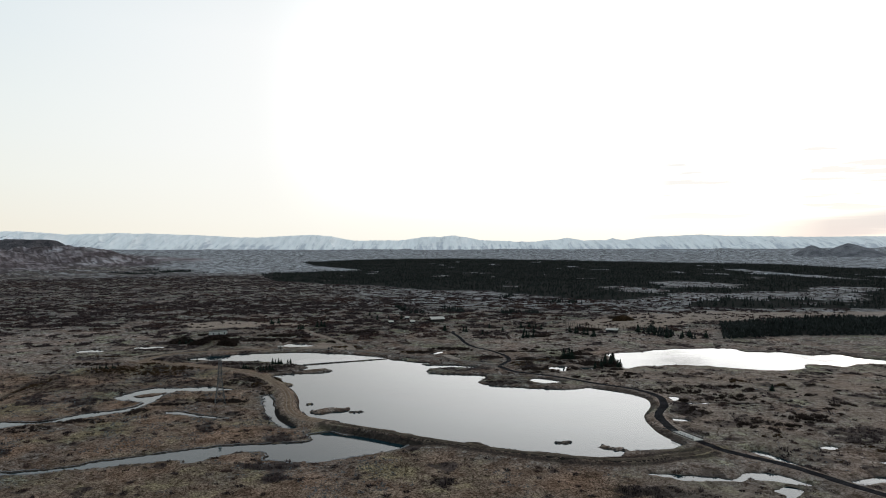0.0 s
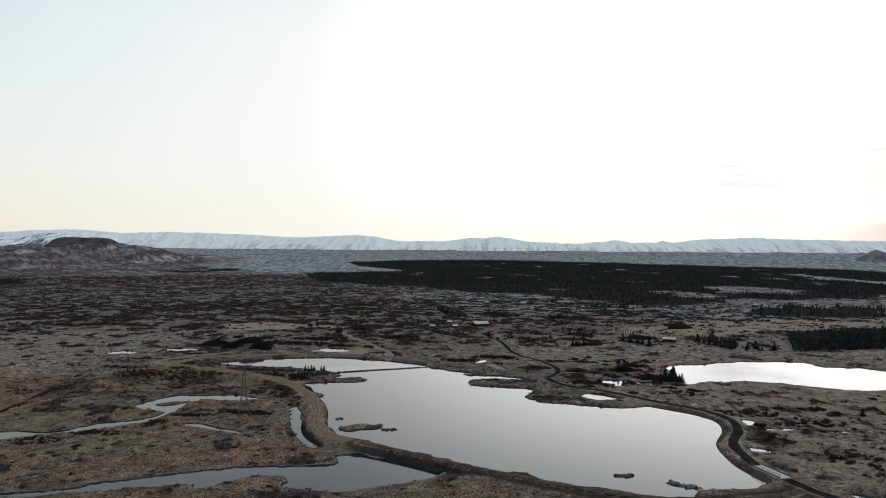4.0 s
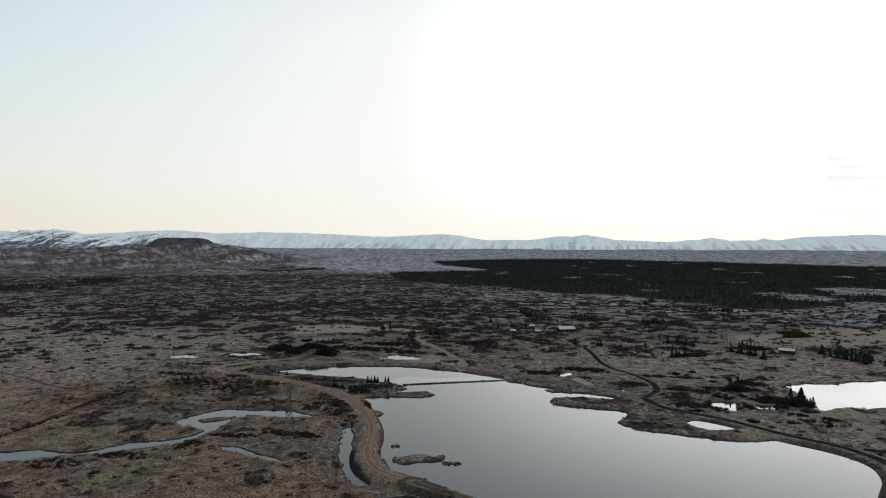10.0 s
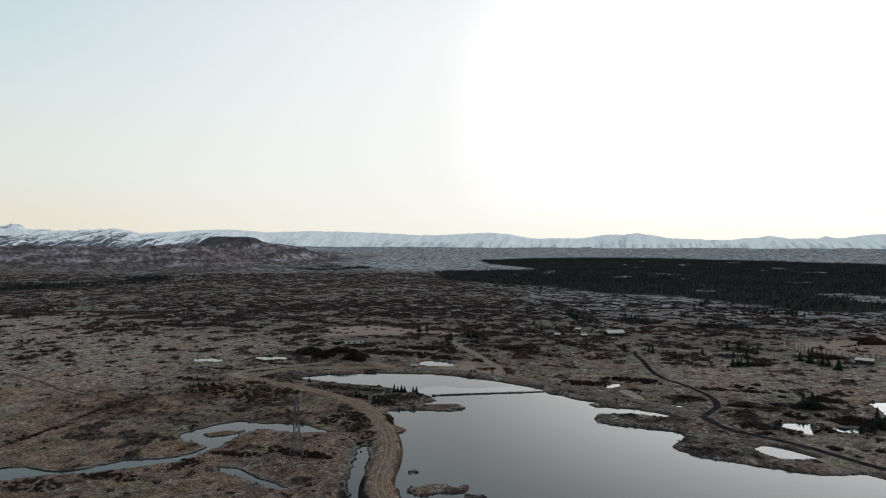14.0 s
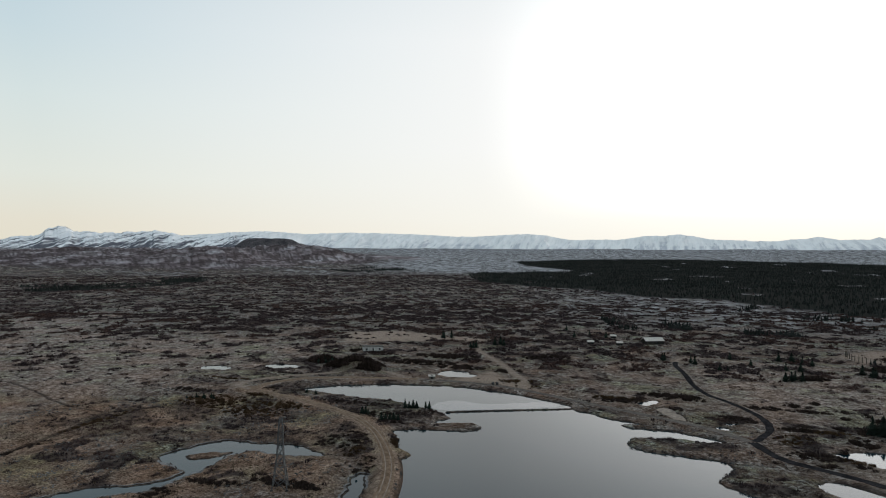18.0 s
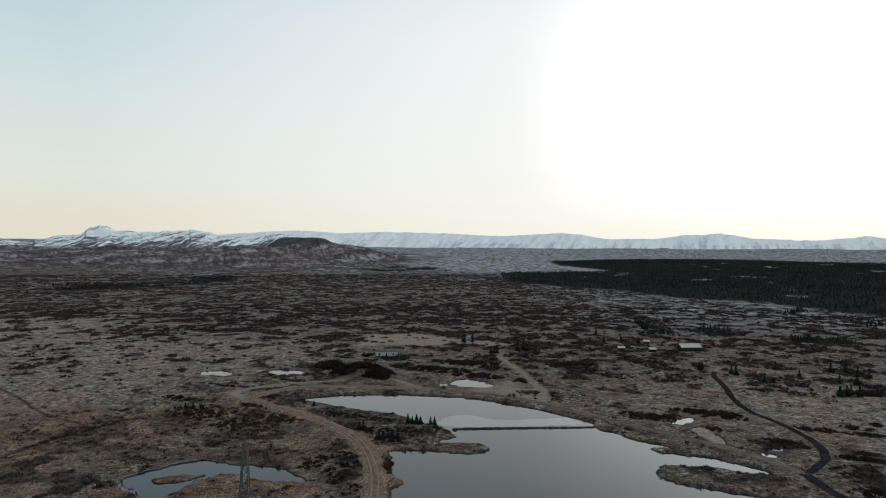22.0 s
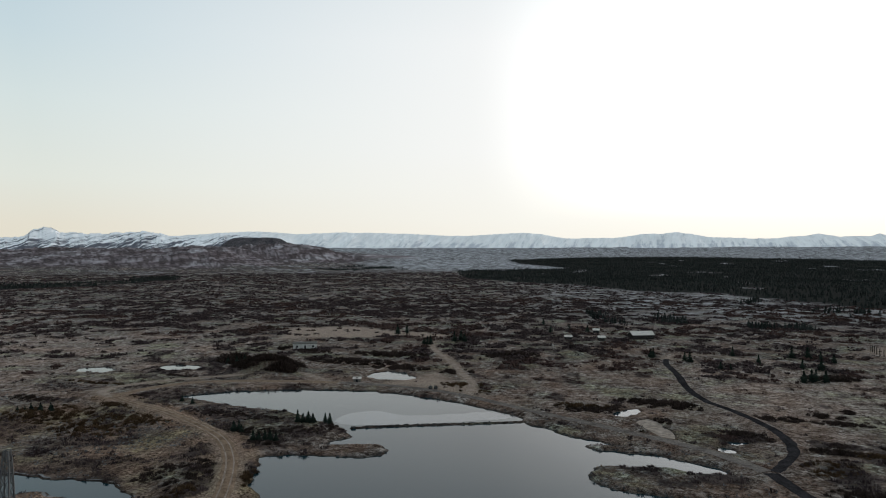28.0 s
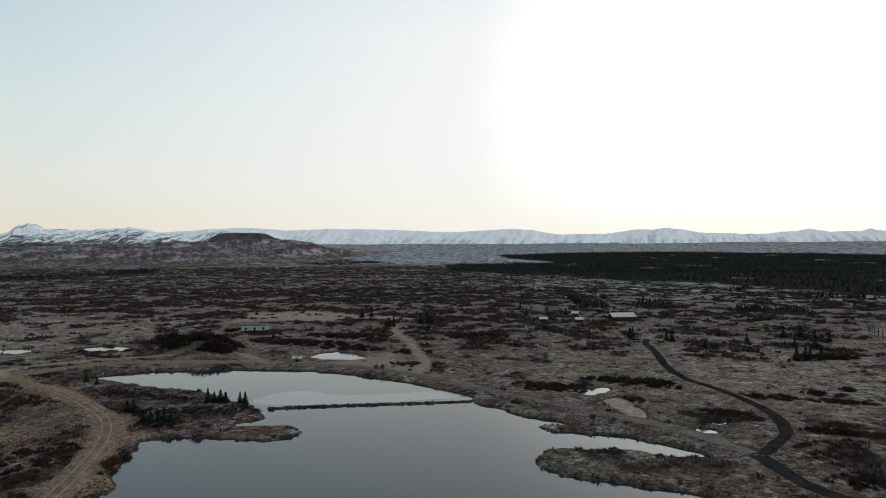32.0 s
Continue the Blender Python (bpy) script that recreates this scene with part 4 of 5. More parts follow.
# ---------------------------------------------------------------- mountains
def range_mesh(name, skyline, breaks, r_base, r_top, mat, words, seed, width=220.0, crag=1.0):
    """A mountain range by its skyline: azimuth and elevation in degrees, in ridges that meet at the saddles."""
    a = np.arange(skyline[0][0], skyline[-1][0], 0.05)
    el = np.interp(a, *np.array(skyline).T)
    s = np.linspace(0, 1, 34)
    A, S = np.meshgrid(a, s, indexing="ij")
    rr = r_base + (r_top - r_base) * S
    x, y = 8 - rr * np.sin(np.radians(A)), 130 + rr * np.cos(np.radians(A))
    top = 60 + r_top * np.tan(np.radians(el)) + crag * (3.0 * fbm(a * 1.6, a * 0, seed, 5) + 2.5 * fbm(a * 5.0, a * 0 + 4, seed + 1, 4))
    z0 = RISE * ((r_base - 1400) / 3100) ** 2 - 12
    spur = np.abs(fbm(A * 0.55 + 0.35 * S, S * 0.9, seed + 8, 4)) * 1.6
    prof = np.clip(S ** 0.9 + (0.30 * (0.45 - spur)) * np.sin(np.pi * np.clip(S, 0, 1)) ** 0.8 + 0.05 * fbm(x / width, y / width, seed + 3, 5) * np.sin(np.pi * S), 0, 1.05)
    prof = prof * (1 - S ** 6) + S ** 6
    z = z0 + (top[:, None] - z0) * prof
    v = np.stack([x, y, z], -1)
    back = v[:, -1:].copy()
    back[:, :, :2] = np.array((8, 130)) + (back[:, :, :2] - np.array((8, 130))) * 1.03
    back[:, :, 2] = z0
    v = np.concatenate([v, back], 1)
    ob = new(name)
    cuts = [0, *(int(np.searchsorted(a, q)) for q in breaks), len(a) - 1]
    for c0, c1 in zip(cuts, cuts[1:]):
        w = v[c0:c1 + 1]
        n, m = w.shape[:2]
        i, j = np.meshgrid(np.arange(n - 1), np.arange(m - 1), indexing="ij")
        q = i * m + j
        f = np.stack([q, q + m, q + m + 1, q + 1], -1).reshape(-1, 4)[:, ::-1]
        ridge = new("ridge", raw_mesh("ridge", w.reshape(-1, 3), f, mat, True))
        ridge.parent = ob
    return tagged(ob, words, "mountain")


FAR_SKYLINE = [(-60, 1.2), (-45, 1.35), (-33.44, 1.27), (-31.1, 1.3), (-29.3, 1.28), (-27.43, 1.34), (-23.5, 1.47), (-21.43, 1.58), (-18.45, 1.47), (-17.14, 1.43), (-15.36, 1.16), (-14.46, 1.35), (-14.0, 1.21), (-12.17, 1.17), (-10.78, 1.41), (-9.85, 1.27), (-7.49, 1.08), (-3.18, 1.23), (-1.98, 1.47), (-0.77, 1.66), (0.19, 1.51), (1.16, 1.56), (4.05, 1.22), (7.87, 1.2), (9.75, 1.53), (11.38, 1.7), (14.37, 1.54), (15.72, 1.43), (17.93, 1.46), (20.93, 1.61), (25.74, 1.7), (27.17, 1.69), (29.99, 1.56), (33.67, 1.75), (35.91, 1.62), (40.23, 1.28), (45.5, 0.84), (49.25, 0.87), (52.74, 0.56), (60, 1.1), (75, 0.9)]
NEAR_SKYLINE = [(29.99, 0.66), (31.84, 0.97), (34.12, 1.37), (35.91, 1.53), (38.53, 1.17), (39.38, 1.2), (40.23, 1.41), (41.9, 1.69), (44.32, 1.43), (47.03, 1.5), (47.41, 1.53), (47.97, 1.86), (48.45, 1.93), (49.07, 1.71), (49.61, 1.23), (51.38, 0.99), (52.74, 0.56), (56, 0.9), (62, 0.4), (66, 0.0)]
range_mesh("mountain_range", FAR_SKYLINE, (-15.4, -7.5, 4.05, 7.9, 15.7, 30.0, 45.5), 4180, 4560, SNOW_FAR_HAZED, "long low mountain range under snow on the horizon", 11)
range_mesh("mountain_range", NEAR_SKYLINE, (38.5, 44.3, 52.7), 3950, 4330, SNOW_PEAK, "rocky snow-streaked mountain with a blunt summit", 23, 160.0, 2.2)


def flat_hill(name, az, r, half, top, words, seed, flat, mat):
    """A dark table hill."""
    cx, cy = 8 - r * math.sin(radians(az)), 130 + r * math.cos(radians(az))
    base = RISE * ((r - 1400) / 3100) ** 2 - 6
    u = np.linspace(0, 1, 22)
    t = np.linspace(0, 2 * np.pi, 96, endpoint=False)
    U, T = np.meshgrid(u, t, indexing="ij")
    wob = 1 + 0.22 * fbm(np.cos(T) * 2 + 3, np.sin(T) * 2, seed)
    rad = half * 2.1 * U * wob
    x, y = cx + rad * np.cos(T) * np.where(np.cos(T) > 0, 1.25, 0.9), cy + rad * np.sin(T) * 1.3
    body = (1 - U ** 1.4) ** 1.3 if flat == 0 else np.minimum(1 - step(flat * 0.4, 1.0, U), 0.90) / 0.90
    z = base + (top - base) * body + (top - base) * 0.09 * fbm(x / 50, y / 50, seed + 3, 5) * (0.25 + U) - 3 * U
    n, m = U.shape
    i, j = np.meshgrid(np.arange(n - 1), np.arange(m), indexing="ij")
    a, b = i * m + j, i * m + (j + 1) % m
    f = np.stack([a, a + m, b + m, b], -1).reshape(-1, 4)
    tagged(new(name, raw_mesh(name, np.stack([x, y, z], -1).reshape(-1, 3), f, mat, True)), words, "hill")


flat_hill("table_hill", 33.4, 3000, 105, 120, "dark flat-topped scree hill before snowy mountains", 5, 0.5, HILL)
flat_hill("scree_hill", -29.7, 3500, 48, 101, "small grey scree hill below the snowy range", 8, 0, SCREE)
flat_hill("scree_hill", -32.1, 3550, 70, 109, "small grey scree hill below the snowy range", 9, 0, SCREE)


# ---------------------------------------------------------------- woods
def spread_in(poly, count, gap_seed, keep=-0.15):
    p = np.array(poly, float)
    x = np.random.uniform(p[:, 0].min(), p[:, 0].max(), count * 4)
    y = np.random.uniform(p[:, 1].min(), p[:, 1].max(), count * 4)
    ok = inside(x, y, p) & (fbm(x / 70, y / 120, gap_seed, 4) - glade(x, y) > keep)
    return x[ok][:count], y[ok][:count]


def build_forest():
    shapes = [spruce_shape(3, 6, s, 0.30) for s in range(4)]
    xs, ys, hs = [], [], []
    for k, (poly, count, keep, h) in enumerate(FOREST_LIMITS):
        x, y = spread_in(poly, count, 130 + k, keep)
        xs.append(x), ys.append(y), hs.append(h * np.random.uniform(0.55, 1.15, len(x)))
    x, y, h = map(np.concatenate, (xs, ys, hs))
    z, _ = ground_at(x, y)
    scattered("conifer_forest", shapes, x, y, z - 0.1, h * 1.25, np.random.uniform(0, 6.28, len(x)), FOREST, "dense dark conifer plantation in the heath", "forest", tall=h)


build_forest()


def clear_of_things(x, y):
    """True where no water, track or house lies."""
    ok = np.ones(x.shape, bool)
    for p in SHORES:
        ok &= ~inside(x, y, p)
    for line, t in zip(LINES, TRACKS):
        gap = 7.5 if t[0] == "dam_crest" else t[2] / 2 + 1.3
        ok &= edge_distance(x, y, line, False, gap + 0.1) > gap
    for hx, hy in ((-6, 605), (-171, 510), (-46, 592), (-34, 632), (-27, 590), (-106, 437), (131, 520)):
        ok &= np.hypot(x - hx, y - hy) > 7
    return ok


def build_scrub():
    g = np.random.default_rng(4)
    for belt, (n, blades, s0, s1, wide, high) in enumerate(((60000, 26, 0.6, 1.5, 0.09, 0.62), (84000, 11, 1.1, 2.5, 0.26, 0.62), (84000, 7, 1.6, 3.2, 0.36, 0.5))):
        if belt == 0:
            x, y = g.uniform(-240, 240, n), 155 + 330 * g.uniform(0, 1, n)
            ok = (np.abs(np.degrees(np.arctan2(-x, y)) - 9) < 47)
        else:
            r0, r1 = ((330, 820), (820, 1800))[belt - 1]
            a, r = np.radians(g.uniform(-36, 58, n)), np.sqrt(g.uniform(r0 * r0, r1 * r1, n))
            x, y = 8 - r * np.sin(a), 130 + r * np.cos(a)
            ok = ~((np.abs(x) < 240) & (y < 485))
        x, y = x[ok], y[ok]
        z, at = ground_at(x, y)
        dens = (0.035, 0.02, 0.012)[belt] + 1.0 * at["scrub"]
        dens = dens * (1 - at["sand"]) * (1 - np.clip(at["wet_shade"], 0, 1)) * (1 - at["wood"])
        ok = clear_of_things(x, y) & (g.uniform(0, 1, len(x)) < dens)
        x, y, z = x[ok], y[ok], z[ok]
        size = g.uniform(s0, s1, len(x))
        tall = size * g.uniform(0.7, 1.3, len(x))
        tpl = [twig_dome(blades, 10 + s, 1.0, high, wide) for s in range(6)]
        red = fbm(x / 60, y / 60, 99) > 0.22
        for sel, mat, words in ((~red, TWIG, "bare dark birch scrub over frosted heath"), (red, HEATHER, "reddish brown heather and dwarf birch scrub")):
            scattered("heath_scrub", tpl, x[sel], y[sel], z[sel] - 0.1, size[sel], g.uniform(0, 6.28, sel.sum()), mat, words, "scrub", tall[sel])


build_scrub()

# willow and birch thickets: middle, half-widths, bushes, height, tone
MARSH_THICKETS = [
    (-80, 302, 3.5, 9, 34, 1.0, 'dark'), (-93, 284, 12, 2.4, 70, 1.3, 'dark'), (-113, 279, 9, 2.5, 40, 1.1, 'dark'), (-122, 267, 5, 6, 36, 1.1, 'dark'), (-136, 252, 12, 3, 60, 1.0, 'dark'),
    (-103, 288, 4, 2, 12, 1.2, 'dark'), (-88, 315, 3, 6, 26, 1.1, 'red'),
]
POINT_THICKETS = [
    (-140, 363, 12, 5, 60, 1.2, 'red'), (-80, 372, 5, 3, 14, 1.1, 'dark'), (-51, 388.5, 3, 1.0, 12, 0.9, 'dark'), (-66, 381, 1.5, 0.8, 5, 0.7, 'dark'), (-100, 362, 12, 5, 60, 0.95, 'dark'),
    (-118, 376, 18, 5, 90, 0.9, 'dark'), (-90, 367, 10, 5, 50, 0.9, 'dark'), (-92, 352, 7, 2, 26, 1.0, 'dark'), (-91, 325, 6, 10, 50, 1.1, 'dark'), (-80, 330, 2, 9, 30, 1.3, 'red'),
    (-78, 318, 2, 5, 16, 1.2, 'red'), (-103, 325, 4, 6, 40, 1.1, 'dark'), (-97, 331, 4, 4, 24, 1.1, 'dark'),
]
EAST_THICKETS = [
    (61, 211.5, 5, 1.0, 40, 2.1, 'dark'), (70, 212, 4, 1.0, 20, 0.9, 'reed'), (53, 209, 3, 1.5, 16, 1.0, 'red'), (104, 300, 12, 7, 50, 1.4, 'dark'), (120, 285, 14, 8, 46, 1.5, 'dark'),
    (136, 250, 9, 9, 40, 1.6, 'dark'), (98, 262, 6, 8, 34, 1.3, 'dark'), (112, 240, 10, 8, 36, 1.4, 'dark'),
]
EAST_SHORE_THICKETS = [
    (84, 372, 9, 7, 50, 2.4, 'dark'), (75, 395, 8, 6, 40, 2.4, 'dark'), (92, 368, 6, 6, 40, 3.0, 'dark'), (38, 421, 10, 3, 60, 1.3, 'dark'), (56, 420, 8, 2.5, 44, 1.2, 'dark'),
    (47, 388, 7, 3, 46, 1.2, 'dark'), (57, 387, 6, 3, 36, 1.1, 'red'), (43, 372, 6, 6, 40, 1.0, 'red'), (47, 354, 9, 4, 60, 1.2, 'dark'), (60, 353, 7, 4, 44, 1.3, 'red'),
    (36, 347, 4, 3, 24, 1.0, 'dark'), (83, 409, 8, 5, 50, 1.8, 'dark'),
]
HEATH_THICKETS = [
    (10, 430, 10, 6, 40, 1.6, 'dark'), (5, 402, 5, 12, 30, 1.6, 'dark'), (30, 395, 5, 4, 16, 1.3, 'dark'), (-15, 415, 9, 4, 36, 1.3, 'dark'), (-8, 420, 5, 5, 24, 1.2, 'dark'),
    (4, 433, 13, 5, 70, 1.5, 'dark'), (28, 400, 6, 2.5, 40, 1.2, 'dark'), (-18, 420, 10, 4, 50, 1.3, 'red'),
]
FAR_THICKETS = [
    (164, 613, 9, 4, 70, 4.2, 'red'), (-100, 470, 14, 5, 60, 1.8, 'dark'), (-75, 468, 7, 8, 40, 1.8, 'dark'), (-130, 480, 24, 8, 110, 1.8, 'dark'), (-120, 505, 20, 8, 90, 2.0, 'dark'),
    (-62, 520, 16, 12, 60, 2.0, 'dark'), (70, 500, 10, 6, 80, 1.7, 'dark'), (114, 537, 12, 6, 80, 2.4, 'dark'), (167, 633, 12, 5, 60, 3.0, 'dark'),
]
MOUND_THICKETS = [
    (-200, 402, 14, 1.6, 40, 1.1, 'red'), (-176, 424, 12, 1.6, 36, 1.1, 'dark'), (-196, 372, 10, 4, 44, 1.2, 'dark'),
    (-170, 360, 20, 11, 150, 1.3, 'red'), (-150, 352, 14, 9, 90, 1.2, 'red'), (-150, 240, 9, 5, 44, 1.0, 'dark'), (-64, 441, 9, 4, 36, 1.4, 'red'), (-58, 432, 7, 2.5, 26, 1.0, 'red'),
    (-160, 500, 10, 5, 40, 1.6, 'dark'), (-166, 503, 7, 1.6, 26, 1.5, 'dark'), (-180, 506, 4, 4, 16, 2.0, 'dark'), (-194, 320, 2.5, 20, 50, 1.1, 'red'), (-190, 275, 2.5, 22, 46, 1.0, 'dark'),
    (-152, 446, 17, 9, 330, 2.5, 'dark'), (-143, 441, 7, 3, 60, 3.2, 'dark'), (-158, 450, 8, 5, 60, 2.6, 'red'), (-180, 462, 7, 5, 70, 4.2, 'dark'), (-160, 374, 8, 3, 44, 1.2, 'red'), (-165, 388, 4, 3, 16, 1.0, 'dark'),
]
THICKETS = MARSH_THICKETS + POINT_THICKETS + EAST_THICKETS + EAST_SHORE_THICKETS + HEATH_THICKETS + FAR_THICKETS + MOUND_THICKETS


def build_thickets():
    g = np.random.default_rng(9)
    spots = {"dark": [], "red": [], "reed": []}
    clumps = [(g.uniform(98, 215), g.uniform(175, 345), g.uniform(1.5, 4.5), g.uniform(1.2, 3.0), int(g.integers(5, 16)), g.uniform(0.7, 1.5), "red" if g.uniform() < 0.25 else "dark") for _ in range(55)]
    clumps += [(g.uniform(45, 100), g.uniform(330, 440), g.uniform(1.5, 4), g.uniform(1.5, 4), int(g.integers(5, 14)), g.uniform(0.9, 1.8), "dark") for _ in range(40)]
    for cx, cy, wx, wy, n, h, tone in THICKETS + clumps:
        q, a = np.sqrt(g.uniform(0, 1, n)), g.uniform(0, 6.28, n)
        x, y = cx + wx * q * np.cos(a), cy + wy * q * np.sin(a)
        spots[tone].append(np.stack([x, y, h * g.uniform(0.6, 1.25, n) * (1.1 - 0.5 * q)]))
    for tone, mat, words, wide, blades in (("dark", DARK_TWIG, "dense bare birch thicket by the water", 0.055, 80), ("red", WILLOW, "rusty brown willow thicket", 0.055, 80), ("reed", REED, "upright dry reeds at the lake edge", 0.05, 30)):
        x, y, h = np.concatenate(spots[tone], 1)
        ok = clear_of_things(x, y)
        x, y, h = x[ok], y[ok], h[ok]
        z = ground_at(x, y)[0]
        tpl = [twig_dome(blades, 70 + s, 1.0 if tone != "reed" else 0.5, 1.0, wide) for s in range(5)]
        scattered("reed_bed" if tone == "reed" else "thicket", tpl, x, y, z - 0.1, h * (1.05 if tone != "reed" else 0.5), g.uniform(0, 6.28, len(x)), mat, words, "reeds" if tone == "reed" else "thicket", h)


build_thickets()


def build_grass():
    """Dry tussocks of the marsh and pasture that the flight passes nearest."""
    g = np.random.default_rng(12)
    n = 64000
    x, y = g.uniform(-230, 150, n), 155 + 260 * g.uniform(0, 1, n) ** 1.2
    ok = np.abs(np.degrees(np.arctan2(-x, y)) - 9) < 46
    x, y = x[ok], y[ok]
    z, at = ground_at(x, y)
    ok = clear_of_things(x, y) & (at["wet_shade"] < 0.3) & (g.uniform(0, 1, len(x)) < 0.30 + 0.7 * at["straw"]) & (fbm(x / 6, y / 6, 66) > -0.12)
    x, y, z = x[ok], y[ok], z[ok]
    tpl = [twig_dome(5, 30 + s, 0.8, 0.8, 0.16) for s in range(5)]
    s = g.uniform(0.3, 0.75, len(x))
    pale = fbm(x / 25, y / 25, 67) > 0.1
    for sel, mat, words in ((~pale, REED, "dry straw-coloured marsh grass tussocks"), (pale, FROST_GRASS, "frosted grey grass tussocks")):
        scattered("marsh_grass", tpl, x[sel], y[sel], z[sel] - 0.04, s[sel], g.uniform(0, 6.28, sel.sum()), mat, words, "grass")


build_grass()


def build_stones():
    """Lava stones along the lake shores, the dike and the dam."""
    g = np.random.default_rng(21)
    xs, ys = [], []
    for p, n, sp in ((SHORES[0], 900, 0.4), (DIKE, 110, 0.3), (SHORES[1], 250, 0.8), *((s, 40, 0.4) for s in ISLET_SHORES[:5])):
        k = g.integers(0, len(p) - 1, n)
        keep = fbm(p[k, 0] / 10, p[k, 1] / 10, 93) > -0.1
        xs.append((p[k, 0] + g.normal(0, sp, n))[keep])
        ys.append((p[k, 1] + g.normal(0, sp, n))[keep])
    x, y = np.concatenate(xs), np.concatenate(ys)
    z = ground_at(x, y)[0]
    bm = bmesh.new()
    tpl = []
    for k in range(4):
        bmesh.ops.create_icosphere(bm, subdivisions=1, radius=1.0)
        v = np.array([q.co[:] for q in bm.verts])
        bm.verts.index_update()
        f = np.array([[q.index for q in t.verts] for t in bm.faces])
        v = v * (1 + 0.35 * g.uniform(-1, 1, (len(v), 1))) * np.array((1.2, 0.9, 0.6))
        tpl.append((v, f))
        bm.clear()
    bm.free()
    s = g.uniform(0.10, 0.40, len(x))
    scattered("shore_stones", tpl, x, y, np.maximum(z, -0.2), s, g.uniform(0, 6.28, len(x)), ROCK, "dark rough lava stones along the waterline", "stones")


build_stones()


def conifer(h, wide, seed):
    """One planted spruce: trunk and crown."""
    ob = new("spruce_tree")
    bm = bmesh.new()
    bmesh.ops.create_cone(bm, cap_ends=True, segments=6, radius1=0.035 * h, radius2=0.008 * h, depth=0.7 * h, matrix=Matrix.Translation((0, 0, 0.3 * h)))
    part("trunk", bm, BARK, ob)
    v, f = spruce_shape(8, 14, seed, wide * 1.75)
    crown = new("crown", raw_mesh("crown", v * h, f, SPRUCE))
    crown.parent = ob
    return tagged(ob, "dark green planted spruce tree", "tree")


TREE_GROUPS_WEST = [
    ("spruces on the lake spit", [(-95, 374, 3.4), (-93.5, 374.5, 2.8), (-92, 375, 3.2), (-90.5, 375, 2.6), (-87, 376, 2.8), (-85.5, 376, 3.0), (-96, 353, 3.0), (-94.5, 353.5, 2.4), (-93, 354, 2.6), (-91.5, 354, 2.8), (-90, 354.5, 2.4), (-107, 360, 2.6), (-106, 361, 3.0), (-104.5, 360, 2.2), (-141, 385, 2.0), (-146, 386, 2.0)]),
]
TREE_GROUPS_MIDDLE = [
    ("spruces in the heath", [(38, 549, 5), (47, 529, 4), (64, 552, 5), (71, 554, 5), (76, 551, 4.5), (70, 519, 5), (61, 490, 5), (59, 494, 4), (63, 493, 5), (66, 491, 4.5), (58, 488, 4), (30, 511, 3), (34, 511, 3), (16, 528, 4), (18, 524, 4.5), (1, 533, 4), (2, 536, 4.5), (-72, 659, 5), (-61, 622, 4.5), (-39, 629, 5), (-52, 640, 4)]),
]
TREE_GROUPS_EAST = [
    ("spruces by the eastern lake", [(70, 390, 6), (73, 389, 6.5), (75, 391, 5), (88, 366, 5), (85, 361, 4.5), (91, 365, 5.5), (93, 369, 6), (90, 372, 5.5), (95, 374, 5), (82, 362, 3.5), (146, 298, 3), (94, 361, 4), (96, 364, 4.5)]),
    ("spruces by the nursery fence", [(98, 519, 5), (101, 512, 5.5), (103, 515, 5), (106, 505, 5.5), (108, 502, 5), (110, 492, 6), (112, 496, 5), (63, 520, 4), (79, 540, 4), (151, 520, 6), (158, 502, 5.5), (161, 484, 6), (173, 485, 5.5), (190, 485, 5), (166, 490, 5), (180, 490, 5.5)]),
]
TREE_GROUPS_OUTER = [
    ("spruces by the houses", [(-115, 543, 5), (-117, 543.5, 4), (-113.5, 544, 5.5), (-105, 560, 6), (-102, 563, 5.5), (-99, 560, 5), (-147, 580, 5), (-150, 586, 5.5), (-143, 584, 5)]),
    ("spruces by the mound", [(-179, 456, 3.0), (-177, 459, 3.6), (-175, 457, 3.2), (-173, 460, 3.8), (-171, 458, 3.0), (-176, 462, 3.4), (-172, 455, 2.8), (-169, 461, 3.0), (-180, 460, 2.6)]),
    ("spruces on the marsh knoll", [(-187, 362, 1.6), (-185.6, 363, 2.2), (-184.2, 362.4, 1.5), (-182.6, 363.8, 2.4), (-181.2, 363, 1.9), (-179.6, 365, 2.5), (-178, 364.2, 2.0), (-189, 361, 1.3)]),
]
TREE_GROUPS = TREE_GROUPS_WEST + TREE_GROUPS_MIDDLE + TREE_GROUPS_EAST + TREE_GROUPS_OUTER


def build_trees():
    seeds = [conifer(1.0, 0.20 + 0.03 * s, 60 + s) for s in range(4)]
    used = set()
    n = 0
    spots = np.array([q for _, places in TREE_GROUPS for q in places])
    heights = ground_at(spots[:, 0], spots[:, 1])[0] - 0.05
    for group, places in TREE_GROUPS:
        for x, y, h in places:
            z = float(heights[n])
            k = n % 4
            s = h * (1.0 + 0.2 * random.random())
            m = pose(x, y, z, 0, 0, random.uniform(0, 360))
            src = seeds[k]
            if k in used:
                t = copy_thing(src, m)
            else:
                src.matrix_basis, t = m, src
                used.add(k)
            t.scale = (s, s, s)
            tagged(t, group=group)
            n += 1


build_trees()


